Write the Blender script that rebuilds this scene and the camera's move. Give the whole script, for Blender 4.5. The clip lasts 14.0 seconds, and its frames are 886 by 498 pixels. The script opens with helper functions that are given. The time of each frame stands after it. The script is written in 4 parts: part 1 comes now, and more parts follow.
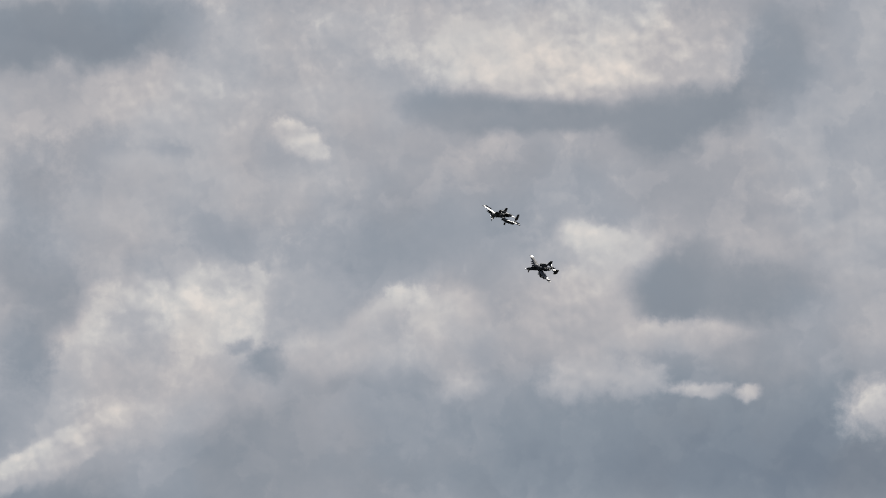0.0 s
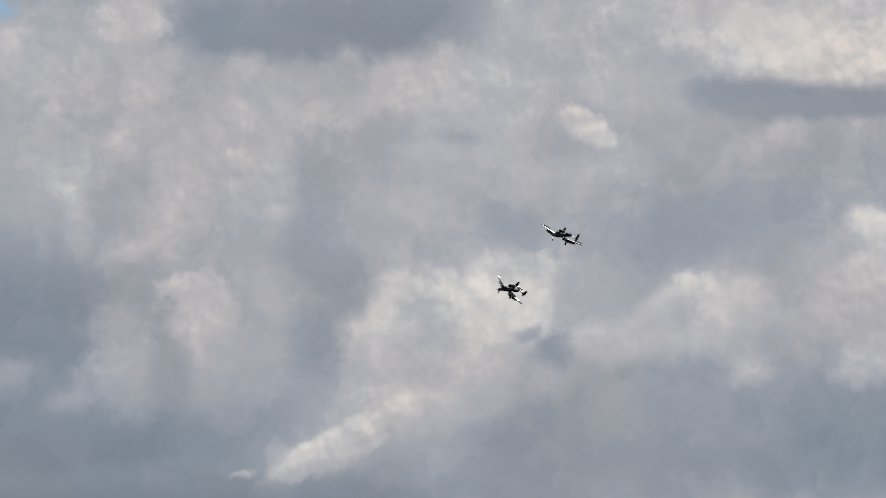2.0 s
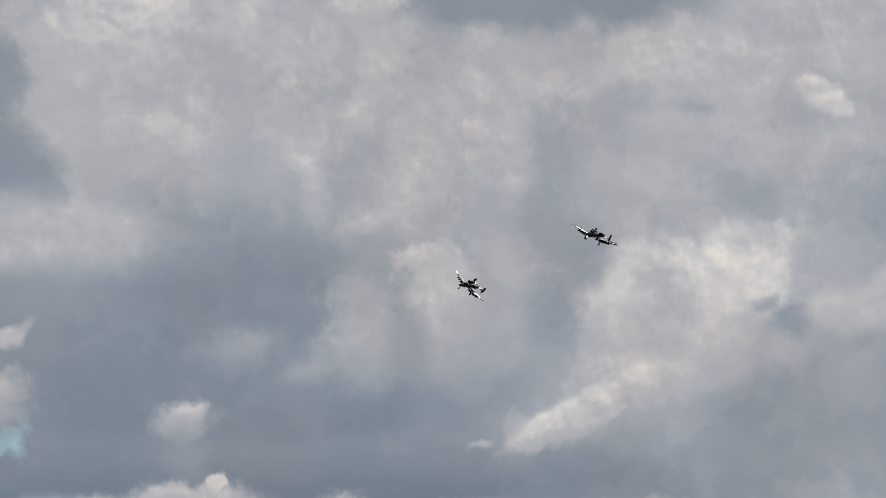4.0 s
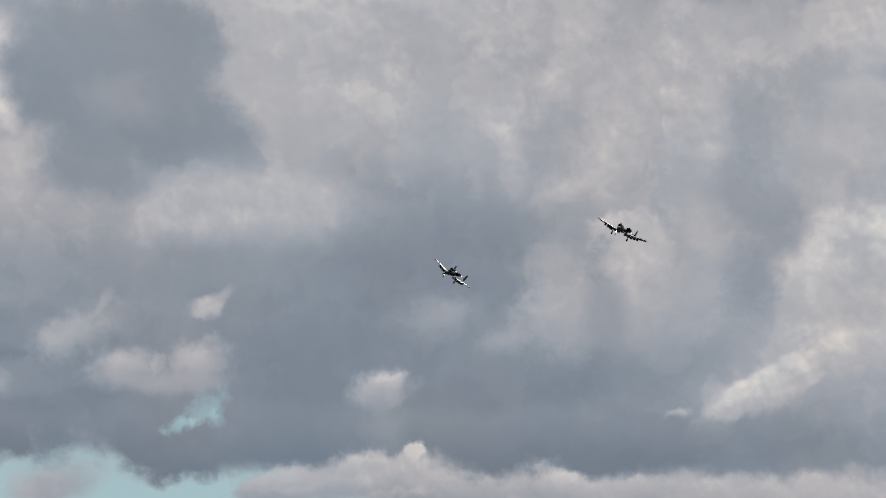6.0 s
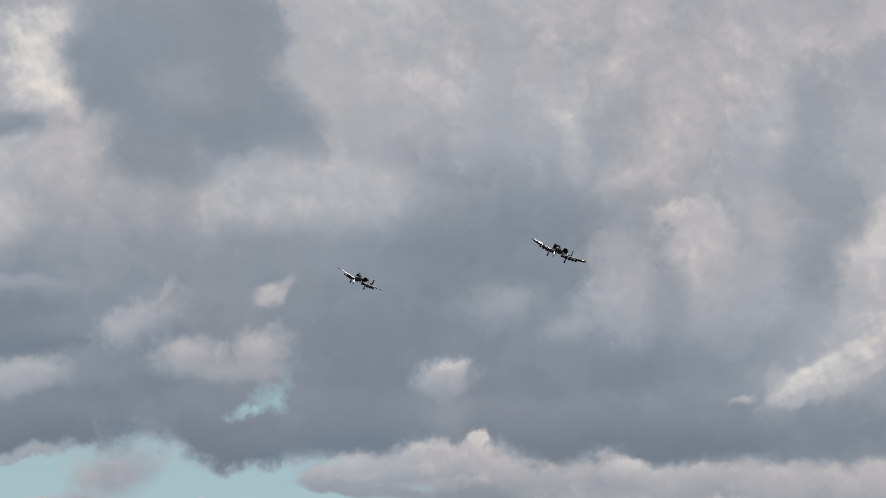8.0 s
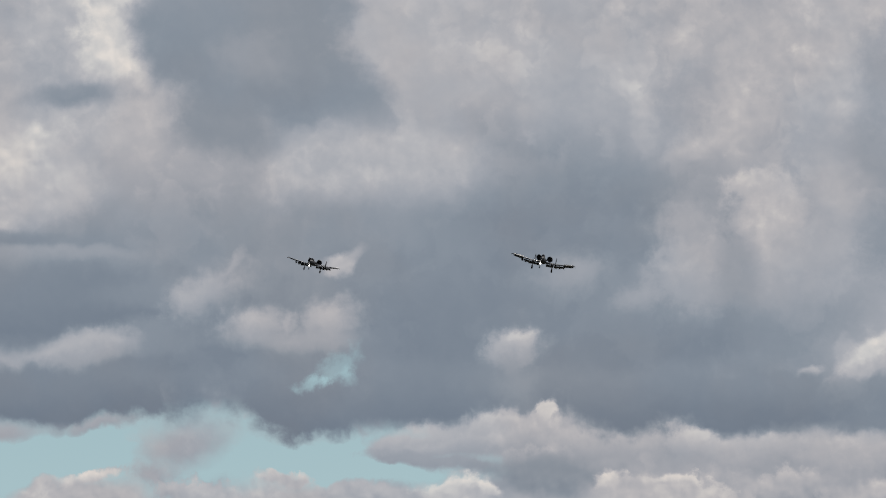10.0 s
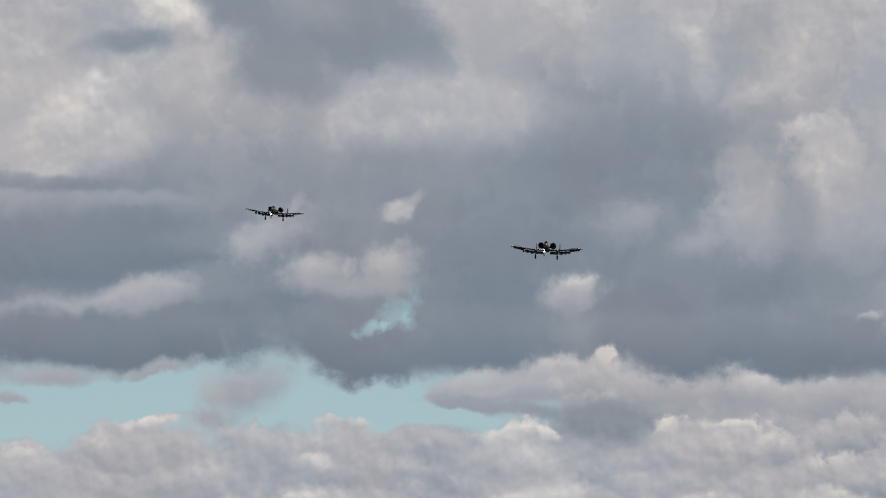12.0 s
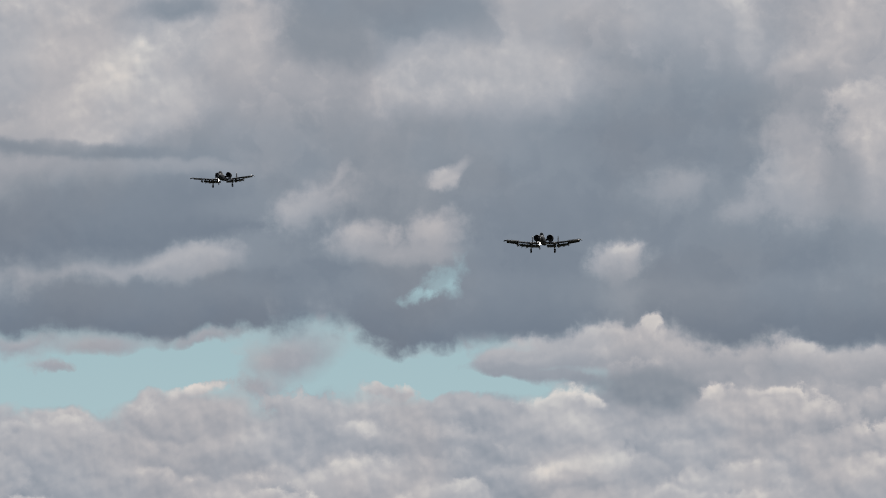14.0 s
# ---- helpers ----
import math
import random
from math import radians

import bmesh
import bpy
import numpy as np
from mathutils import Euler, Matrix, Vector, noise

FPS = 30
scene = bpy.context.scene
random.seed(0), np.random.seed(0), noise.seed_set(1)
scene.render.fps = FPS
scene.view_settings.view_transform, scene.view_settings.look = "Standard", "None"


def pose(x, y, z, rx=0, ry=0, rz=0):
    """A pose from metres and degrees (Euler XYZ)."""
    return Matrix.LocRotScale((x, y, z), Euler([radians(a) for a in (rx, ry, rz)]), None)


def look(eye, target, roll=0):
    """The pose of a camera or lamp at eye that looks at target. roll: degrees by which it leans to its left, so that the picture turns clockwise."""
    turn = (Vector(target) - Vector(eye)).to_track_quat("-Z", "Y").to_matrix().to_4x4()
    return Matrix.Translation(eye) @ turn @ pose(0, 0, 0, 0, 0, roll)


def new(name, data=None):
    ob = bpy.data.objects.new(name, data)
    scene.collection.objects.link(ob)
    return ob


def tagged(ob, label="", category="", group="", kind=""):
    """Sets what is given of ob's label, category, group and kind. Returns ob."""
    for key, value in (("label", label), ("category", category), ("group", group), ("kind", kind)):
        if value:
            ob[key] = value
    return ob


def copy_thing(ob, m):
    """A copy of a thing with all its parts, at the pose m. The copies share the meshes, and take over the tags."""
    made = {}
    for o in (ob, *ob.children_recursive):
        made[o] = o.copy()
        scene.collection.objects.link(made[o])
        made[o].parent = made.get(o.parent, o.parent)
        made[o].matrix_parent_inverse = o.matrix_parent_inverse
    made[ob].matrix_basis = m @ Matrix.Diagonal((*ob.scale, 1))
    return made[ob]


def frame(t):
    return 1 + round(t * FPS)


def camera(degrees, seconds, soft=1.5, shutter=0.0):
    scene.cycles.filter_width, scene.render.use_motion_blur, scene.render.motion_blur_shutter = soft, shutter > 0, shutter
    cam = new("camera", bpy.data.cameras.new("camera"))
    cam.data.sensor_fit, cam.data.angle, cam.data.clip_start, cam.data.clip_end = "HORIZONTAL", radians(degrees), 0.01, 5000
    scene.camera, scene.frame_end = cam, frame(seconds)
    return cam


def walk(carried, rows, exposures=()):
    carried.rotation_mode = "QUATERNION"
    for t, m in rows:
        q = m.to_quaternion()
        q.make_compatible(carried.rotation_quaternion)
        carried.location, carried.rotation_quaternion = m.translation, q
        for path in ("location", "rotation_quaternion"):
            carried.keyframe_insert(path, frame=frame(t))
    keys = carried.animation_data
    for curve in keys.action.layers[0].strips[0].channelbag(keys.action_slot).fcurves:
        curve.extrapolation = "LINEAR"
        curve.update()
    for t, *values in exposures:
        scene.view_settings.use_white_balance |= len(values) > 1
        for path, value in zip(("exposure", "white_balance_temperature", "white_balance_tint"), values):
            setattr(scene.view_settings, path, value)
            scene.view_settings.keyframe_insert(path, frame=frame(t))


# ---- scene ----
cam = camera(9.0, 14.0, soft=1.1)

# ---- the camera: on a tripod, panning left and down after the two jets ----
# seconds, degrees to the right of the first axis, degrees above the horizon, lean
PAN = [
    (0, 9.800, 6.065, 0),
    (0.5, 9.076, 6.013, 0),
    (1, 8.397, 6.030, 0),
    (1.5, 7.638, 5.967, 0),
    (2, 6.856, 5.938, 0),
    (2.5, 6.143, 5.863, 0),
    (3, 5.550, 5.806, 0),
    (3.5, 5.125, 5.743, 0),
    (4, 4.434, 5.633, 0),
    (4.2, 4.107, 5.582, 0),
    (6.3, 2.278, 5.306, 0),
    (6.5, 2.197, 5.334, 0),
    (7, 2.053, 5.277, 0),
    (7.2, 1.996, 5.254, 0),
    (9.3, 1.340, 5.047, 0),
    (9.5, 1.260, 5.012, 0),
    (10, 1.070, 4.886, 0),
    (10.5, 0.868, 4.753, 0),
    (11, 0.776, 4.684, 0),
    (11.5, 0.581, 4.506, 0),
    (12, 0.466, 4.328, 0),
    (12.5, 0.339, 4.213, 0),
    (13, 0.242, 4.144, 0),
    (13.5, 0.150, 4.063, 0),
    (14, 0.000, 4.000, 0),
]
walk(cam, [(t, pose(0, 0, 1.7, 90 + el, 0, -az) @ pose(0, 0, 0, 0, 0, lean)) for t, az, el, lean in PAN],
     exposures=[(0, 0.0), (14, 0.0)])

# ---- world, sun and sky ----
SUN_AZ, SUN_EL = 30.0, 40.0      # the sun stands high beyond the jets, veiled by cloud
world = bpy.data.worlds.new("world")
scene.world = world
world.use_nodes = True
wn = world.node_tree.nodes
wl = world.node_tree.links
sky_tex = wn.new("ShaderNodeTexSky")
sky_tex.sky_type = "NISHITA"
sky_tex.sun_disc = False
sky_tex.sun_elevation = radians(SUN_EL)
sky_tex.sun_rotation = radians(SUN_AZ)
sky_tex.air_density, sky_tex.dust_density = 1.2, 2.0
# broken cloud over the rest of the sky
w_at = wn.new("ShaderNodeTexCoord")
w_noise = wn.new("ShaderNodeTexNoise")
w_noise.inputs["Scale"].default_value, w_noise.inputs["Detail"].default_value = 4.0, 7.0
w_cover = wn.new("ShaderNodeValToRGB")
w_cover.color_ramp.elements[0].position, w_cover.color_ramp.elements[1].position = 0.36, 0.52
w_mix = wn.new("ShaderNodeMix")
w_mix.data_type = "RGBA"
w_mix.inputs[7].default_value = (3.0, 3.15, 3.45, 1)
wl.new(w_at.outputs["Generated"], w_noise.inputs["Vector"])
wl.new(w_noise.outputs["Fac"], w_cover.inputs[0])
wl.new(w_cover.outputs[0], w_mix.inputs[0])
wl.new(sky_tex.outputs[0], w_mix.inputs[6])
wl.new(w_mix.outputs[2], wn["Background"].inputs[0])
wn["Background"].inputs[1].default_value = 0.08

sun = new("sun", bpy.data.lights.new("sun", "SUN"))
sun.data.energy, sun.data.angle, sun.data.color = 5.0, radians(3), (1.0, 0.95, 0.88)
_sd = Vector((math.sin(radians(SUN_AZ)) * math.cos(radians(SUN_EL)), math.cos(radians(SUN_AZ)) * math.cos(radians(SUN_EL)), math.sin(radians(SUN_EL))))
sun.matrix_basis = look(_sd * 100, (0, 0, 0))


# ---- materials ----
class Nodes:
    """Short hand for building a node tree."""

    def __init__(self, tree):
        self.tree = tree
        tree.nodes.clear()

    def add(self, kind, **settings):
        n = self.tree.nodes.new(kind)
        if "operation" in settings:
            n.operation = settings["operation"]
        if "use_clamp" in settings:
            n.use_clamp = settings["use_clamp"]
        if "noise_dimensions" in settings:
            n.noise_dimensions = settings["noise_dimensions"]
        if "interpolation_type" in settings:
            n.interpolation_type = settings["interpolation_type"]
        if "data_type" in settings:
            n.data_type = settings["data_type"]
        if "blend_type" in settings:
            n.blend_type = settings["blend_type"]
        if "vector_type" in settings:
            n.vector_type = settings["vector_type"]
        if "feature" in settings:
            n.feature = settings["feature"]
        if "voronoi_dimensions" in settings:
            n.voronoi_dimensions = settings["voronoi_dimensions"]
        if "node_tree" in settings:
            n.node_tree = settings["node_tree"]
        return n

    def put(self, value, socket):
        if isinstance(value, bpy.types.NodeSocket):
            self.tree.links.new(value, socket)
        else:
            socket.default_value = value

    def math(self, op, a, b=0.0, c=None, clamp=False):
        n = self.add("ShaderNodeMath", operation=op, use_clamp=clamp)
        self.put(a, n.inputs[0]), self.put(b, n.inputs[1])
        if c is not None:
            self.put(c, n.inputs[2])
        return n.outputs[0]

    def vec(self, op, a, b=None, scale=None):
        n = self.add("ShaderNodeVectorMath", operation=op)
        self.put(a, n.inputs[0])
        if b is not None:
            self.put(b, n.inputs[1])
        if scale is not None:
            self.put(scale, n.inputs["Scale"])
        return n.outputs["Value" if op in ("LENGTH", "DOT_PRODUCT") else 0]

    def ramp(self, fac, stops, interpolation="LINEAR"):
        n = self.add("ShaderNodeValToRGB")
        n.color_ramp.interpolation = interpolation
        el = n.color_ramp.elements
        while len(el) < len(stops):
            el.new(0.5)
        for e, (p, col) in zip(el, stops):
            e.position, e.color = p, (*col, 1)
        self.put(fac, n.inputs[0])
        return n.outputs[0]

    def noise(self, at, scale, detail=4.0, rough=0.5, out="Fac", dims="3D", lac=2.0):
        n = self.add("ShaderNodeTexNoise", noise_dimensions=dims)
        self.put(at, n.inputs["Vector"])
        n.inputs["Scale"].default_value, n.inputs["Detail"].default_value = scale, detail
        n.inputs["Roughness"].default_value = rough
        n.inputs["Lacunarity"].default_value = lac
        return n.outputs[out]

    def span(self, v, a, b, c, d, how="SMOOTHSTEP"):
        n = self.add("ShaderNodeMapRange", interpolation_type=how)
        for i, q in enumerate((v, a, b, c, d)):
            self.put(q, n.inputs[i])
        return n.outputs[0]

    def mix(self, f, a, b, blend="MIX"):
        n = self.add("ShaderNodeMix", data_type="RGBA", blend_type=blend)
        self.put(f, n.inputs[0]), self.put(a, n.inputs[6]), self.put(b, n.inputs[7])
        return n.outputs[2]


def lin(r, g, b):
    """Linear colour from 8-bit display values."""
    return tuple((c / 255 / 12.92) if c < 10.3 else ((c / 255 + 0.055) / 1.055) ** 2.4 for c in (r, g, b))


# Cloud masses of the far sky, in degrees: to the right, up, half width, half height, lean, strength, softness, fade downwards
LEVELS_WEST = [
    (-2.78, 5.56, 2.42, 0.63, 0, 0.62, 0.6, 0.8),
    (1.64, 7.05, 1.90, 0.86, 0, 0.68, 0.64, 0.9),
    (2.11, 4.93, 1.90, 0.81, 0, 0.3, 0.3, 0.9),
    (-1.29, 5.08, 2.19, 0.36, 0, 0.34, 0.28, 0.85),
    (-1.29, 4.12, 4.26, 0.75, 0, 0.2, 0.24, 0.8),
    (3.54, 4.64, 1.04, 0.40, 0, 0.42, 0.4, 0.9),
    (3.54, 4.01, 1.32, 0.35, 10, 0.38, 0.3, 0.9),
    (1.10, 4.00, 1.40, 0.36, 0, 0.12, 0.06, 0.9),
    (-1.70, 3.75, 1.60, 0.26, 0, 0.14, 0.08, 0.9),
]
LEVELS_CENTRE = [
    (2.34, 5.13, 2.01, 0.66, 3, 0.18, 0.14, 0.8),
    (4.00, 7.05, 1.67, 0.86, 0, 0.66, 0.6, 0.9),
    (4.98, 8.23, 0.95, 0.32, 0, 0.26, 0.2, 0.5),
    (6.45, 8.26, 0.75, 0.30, 10, 0.36, 0.34, 0.6),
    (5.73, 5.90, 0.58, 0.75, 0, 0.42, 0.38, 0.8),
    (7.11, 7.28, 1.50, 0.69, 15, 0.72, 0.66, 0.9),
    (7.28, 6.31, 1.50, 0.40, 0, 0.56, 0.52, 0.9),
    (5.56, 3.20, 2.42, 0.46, 0, 0.18, 0.1, 0.8),
    (8.52, 4.12, 2.07, 0.69, 0, 0.34, 0.28, 0.8),
    (2.68, 3.95, 1.90, 0.46, 0, 0.14, 0.1, 0.8),
]
LEVELS_EAST = [
    (8.86, 8.20, 0.86, 0.46, 10, 0.7, 0.62, 0.8),
    (9.29, 7.23, 1.50, 0.52, 0, 0.6, 0.55, 0.9),
    (9.21, 6.11, 0.63, 0.43, 20, 0.42, 0.4, 0.8),
    (10.47, 6.19, 0.92, 0.35, 0, 0.46, 0.44, 0.9),
    (11.04, 4.03, 2.19, 0.58, 0, 0.34, 0.26, 0.8),
    (13.46, 4.06, 2.30, 0.75, 0, 0.14, 0.04, 0.8),
    (13.32, 6.77, 1.27, 0.58, 0, 0.56, 0.52, 0.9),
    (13.95, 7.92, 0.63, 1.15, 0, 0.54, 0.54, 0.8),
]
LIT_WEST = [
    (-3.76, 6.19, 0.75, 0.58, 0, 0.68, 0.66, 0.8),
    (-3.30, 5.59, 0.55, 0.38, 50, 0.92, 0.8, 0.7),
    (-2.90, 5.44, 0.40, 0.23, 0, 0.78, 0.68, 0.7),
    (-2.27, 7.09, 0.51, 0.52, 10, 1.06, 0.86, 0.45),
    (-3.02, 7.20, 0.35, 0.40, 0, 0.72, 0.64, 0.6),
    (0.50, 5.82, 0.85, 0.33, -8, 0.8, 0.7, 0.95),
    (-3.93, 5.03, 1.09, 0.08, -3, 0.18, 0.22, 0.8),
    (-4.16, 4.82, 1.73, 0.08, 0, 0.48, 0.42, 0.8),
    (-1.29, 4.80, 0.75, 0.06, 6, 0.28, 0.3, 0.9),
]
DARK_WEST = [
    (-0.83, 7.05, 1.09, 0.86, -5, 0.3, 0.2, 0.3),
    (-0.20, 6.42, 0.72, 0.32, -18, 0.28, 0.14, 0.3),
    (0.38, 6.28, 0.26, 0.14, -25, 0.3, 0.2, 0.4),
    (-2.67, 6.46, 0.52, 0.13, 0, 0.3, 0.24, 0.5),
    (-3.42, 4.28, 2.19, 0.36, 5, 0.06, 0, 0.45),
    (-1.92, 4.51, 0.58, 0.15, 12, 0.24, 0.2, 0.6),
    (-3.59, 3.73, 1.50, 0.12, 6, 0.5, 0.42, 0.7),
]
PUFFS_WEST = [
    (-2.52, 3.88, 0.40, 0.15, 10, 0.7, 0.42, 0.75),
    (-1.37, 4.49, 0.40, 0.21, 25, 0.66, 0.42, 0.75),
    (-1.17, 4.74, 0.20, 0.05, 50, 0.56, 0.5, 0.7),
    (-0.80, 4.10, 0.31, 0.20, 0, 0.72, 0.46, 0.7),
    (-0.12, 4.16, 0.30, 0.21, 10, 0.7, 0.46, 0.7),
    (-0.43, 3.96, 0.55, 0.10, 0, 0.5, 0.4, 0.7),
    (0.16, 4.81, 0.14, 0.05, 42, 0.58, 0.5, 0.9),
    (0.06, 4.71, 0.10, 0.04, 20, 0.78, 0.66, 0.9),
    (1.76, 3.89, 0.26, 0.16, 12, 0.66, 0.46, 0.8),
    (1.86, 4.01, 0.15, 0.06, 10, 0.92, 0.7, 0.8),
    (1.82, 3.52, 0.17, 0.23, 0, 0.32, 0.26, 0.9),
]
BASES = [
    (-3.07, 3.40, 2.04, 0.31, 0, 0.12, -0.04, 0.35),
    (-0.40, 3.36, 0.69, 0.37, 0, 0.14, -0.03, 0.3),
    (0.84, 3.43, 0.92, 0.32, 5, 0.14, 0, 0.4),
    (1.76, 3.50, 0.63, 0.25, 5, 0.2, 0.06, 0.4),
    (3.20, 3.37, 1.24, 0.32, 0, 0.18, -0.02, 0.3),
    (4.29, 3.34, 0.75, 0.30, 0, 0.18, -0.02, 0.3),
]
BAND = [
    (0.67, 2.87, 0.47, 0.16, 4, 0.66, 0.42, 0.3),
    (1.24, 2.95, 0.52, 0.20, 8, 0.74, 0.42, 0.3),
    (1.85, 3.06, 0.36, 0.22, 15, 0.82, 0.46, 0.3),
    (2.11, 3.11, 0.15, 0.20, -10, 0.92, 0.56, 0.3),
    (2.68, 2.94, 0.60, 0.15, 0, 0.76, 0.46, 0.3),
    (3.54, 2.95, 0.29, 0.20, 0, 0.86, 0.46, 0.3),
    (4.23, 2.87, 0.63, 0.17, 0, 0.74, 0.46, 0.3),
    (5.27, 2.86, 0.75, 0.23, 0, 0.74, 0.5, 0.4),
    (6.42, 2.80, 0.75, 0.25, 0, 0.74, 0.5, 0.4),
    (1.01, 2.72, 0.81, 0.09, -5, 0.42, 0.36, 0.5),
    (2.11, 2.57, 0.63, 0.20, 0, 0.34, 0.22, 0.7),
]
CLOUDLETS = [
    (-3.45, 3.02, 0.63, 0.10, 2, 0.56, 0.45, 0.8),
    (-1.66, 2.91, 0.51, 0.18, 15, 0.56, 0.45, 0.8),
    (-3.93, 2.82, 0.23, 0.06, -8, 0.56, 0.45, 0.8),
    (-4.34, 3.06, 0.32, 0.08, 0, 0.56, 0.45, 0.8),
    (-2.44, 3.09, 0.29, 0.05, 5, 0.56, 0.45, 0.8),
    (-1.89, 2.60, 0.26, 0.10, 0, 0.56, 0.45, 0.8),
]
LOW_TOPS = [
    (-2.55, 2.53, 0.31, 0.10, 0, 0.98, 0.6, 0.45),
    (-0.60, 2.54, 0.39, 0.14, 0, 0.9, 0.58, 0.4),
    (1.24, 2.45, 0.51, 0.12, 7, 1.04, 0.66, 0.45),
    (2.77, 2.50, 0.22, 0.13, 0, 1, 0.62, 0.45),
    (3.31, 2.54, 0.32, 0.09, 0, 0.92, 0.62, 0.5),
    (-3.82, 2.17, 0.35, 0.14, 0, 0.88, 0.56, 0.45),
    (-4.34, 2.06, 0.25, 0.12, 0, 0.78, 0.54, 0.5),
    (-0.83, 2.22, 0.35, 0.15, 0, 0.86, 0.56, 0.5),
    (3.14, 1.94, 0.86, 0.20, 0, 0.7, 0.5, 0.6),
]
CENTRE_PUFFS = [
    (1.28, 7.95, 0.66, 0.53, 0, 0.9, 0.66, 0.5),
    (3.63, 8.20, 0.38, 0.30, 0, 0.8, 0.66, 0.5),
    (4.20, 6.54, 0.12, 0.43, -6, 0.7, 0.64, 0.8),
    (3.84, 6.01, 0.46, 0.08, 20, 0.7, 0.62, 0.8),
    (4.30, 5.55, 0.26, 0.20, 0, 0.88, 0.68, 0.5),
    (4.38, 5.18, 0.30, 0.41, 0, 0.74, 0.54, 0.6),
    (3.63, 5.10, 0.35, 0.35, 0, 0.56, 0.48, 0.8),
    (3.69, 4.66, 0.41, 0.26, 10, 0.56, 0.46, 0.7),
    (5.15, 6.48, 0.24, 0.58, -12, 0.68, 0.58, 0.8),
    (4.92, 4.81, 0.40, 0.29, 10, 0.6, 0.5, 0.8),
    (4.76, 3.60, 0.16, 0.05, 22, 0.66, 0.6, 0.7),
]
CUMULUS = [
    (6.22, 5.03, 0.52, 0.35, 20, 0.84, 0.66, 0.5),
    (6.57, 5.39, 0.48, 0.36, 10, 0.95, 0.74, 0.45),
    (7.37, 5.31, 0.51, 0.44, 0, 1.1, 0.9, 0.45),
    (7.68, 5.56, 0.35, 0.29, 0, 0.95, 0.8, 0.5),
    (6.71, 4.51, 0.86, 0.36, 20, 0.84, 0.66, 0.45),
    (5.90, 4.03, 0.78, 0.20, 23, 0.9, 0.7, 0.3),
    (7.02, 4.81, 0.40, 0.13, 10, 0.58, 0.54, 0.7),
    (7.40, 4.81, 0.35, 0.23, 0, 0.8, 0.66, 0.5),
    (8.04, 4.89, 0.20, 0.18, 35, 0.2, 0.3, 0.5),
    (7.97, 4.64, 0.29, 0.15, 30, 0.6, 0.5, 0.7),
    (6.94, 5.09, 0.16, 0.25, 10, 0.68, 0.6, 0.8),
    (6.33, 4.68, 0.38, 0.10, 15, 0.58, 0.56, 0.8),
]
EAST_PUFFS = [
    (8.32, 7.24, 0.24, 0.14, -30, 1.02, 0.8, 0.55),
    (9.42, 5.55, 0.26, 0.16, 20, 1.05, 0.8, 0.5),
    (9.58, 5.26, 0.66, 0.30, 14, 0.86, 0.66, 0.55),
    (8.72, 5.03, 0.69, 0.21, 9, 0.82, 0.64, 0.5),
    (9.09, 7.57, 0.52, 0.29, 10, 0.68, 0.6, 0.8),
    (7.02, 7.46, 0.86, 0.35, 15, 0.78, 0.7, 0.8),
    (10.01, 4.63, 0.25, 0.09, 0, 0.64, 0.56, 0.7),
    (11.27, 5.59, 0.55, 0.43, 0, 0.84, 0.66, 0.6),
    (11.45, 6.06, 0.47, 0.24, -14, 1.06, 0.78, 0.45),
    (11.88, 5.39, 0.29, 0.35, -20, 0.84, 0.68, 0.5),
    (12.40, 5.23, 0.72, 0.15, 5, 0.82, 0.64, 0.5),
]
EAST_SHADES = [
    (6.99, 4.26, 0.49, 0.08, 22, 0.6, 0.56, 0.8),
    (9.81, 5.06, 0.58, 0.09, 10, 0.54, 0.5, 0.8),
    (11.02, 5.18, 0.40, 0.10, 5, 0.6, 0.56, 0.8),
    (9.20, 5.33, 0.17, 0.24, 30, 0.5, 0.48, 0.8),
    (10.21, 5.87, 0.20, 0.37, 30, 0.46, 0.44, 0.8),
    (7.63, 5.03, 0.15, 0.20, 10, 0.78, 0.7, 0.8),
    (10.73, 5.85, 0.35, 0.17, 20, 0.62, 0.58, 0.9),
]
EAST_DARKS = [
    (10.47, 7.46, 1.01, 0.18, -3, 0.34, 0.26, 0.5),
    (11.36, 7.49, 0.63, 0.17, 3, 0.3, 0.24, 0.5),
    (12.40, 7.61, 0.75, 0.40, 25, 0.26, 0.2, 0.45),
    (13.17, 8.12, 0.41, 0.55, 10, 0.32, 0.28, 0.6),
    (12.22, 5.72, 0.56, 0.39, 10, 0.3, 0.24, 0.35),
    (13.03, 5.66, 0.81, 0.36, 0, 0.36, 0.3, 0.6),
    (9.87, 7.53, 0.35, 0.20, 0, 0.34, 0.36, 0.8),
    (6.15, 8.31, 1.04, 0.33, 0, 0.24, 0.16, 0.5),
    (7.19, 8.31, 0.25, 0.25, 30, 0.3, 0.26, 0.5),
]
EAST_TOPS = [
    (11.02, 8.15, 1.55, 0.55, -3, 0.78, 1.02, 0.35),
    (12.34, 8.12, 0.55, 0.30, 20, 0.78, 0.72, 0.5),
    (13.46, 6.13, 0.81, 0.23, 8, 0.64, 0.54, 0.7),
    (13.98, 5.67, 0.25, 0.24, 0, 0.66, 0.56, 0.7),
    (11.27, 4.81, 0.37, 0.20, 25, 0.7, 0.54, 0.6),
    (11.79, 4.78, 0.28, 0.15, 10, 0.7, 0.54, 0.6),
    (12.42, 4.64, 0.24, 0.07, 0, 0.82, 0.64, 0.6),
    (12.88, 4.61, 0.12, 0.06, 0, 0.8, 0.64, 0.6),
    (14.21, 4.46, 0.31, 0.25, 40, 0.92, 0.7, 0.7),
]
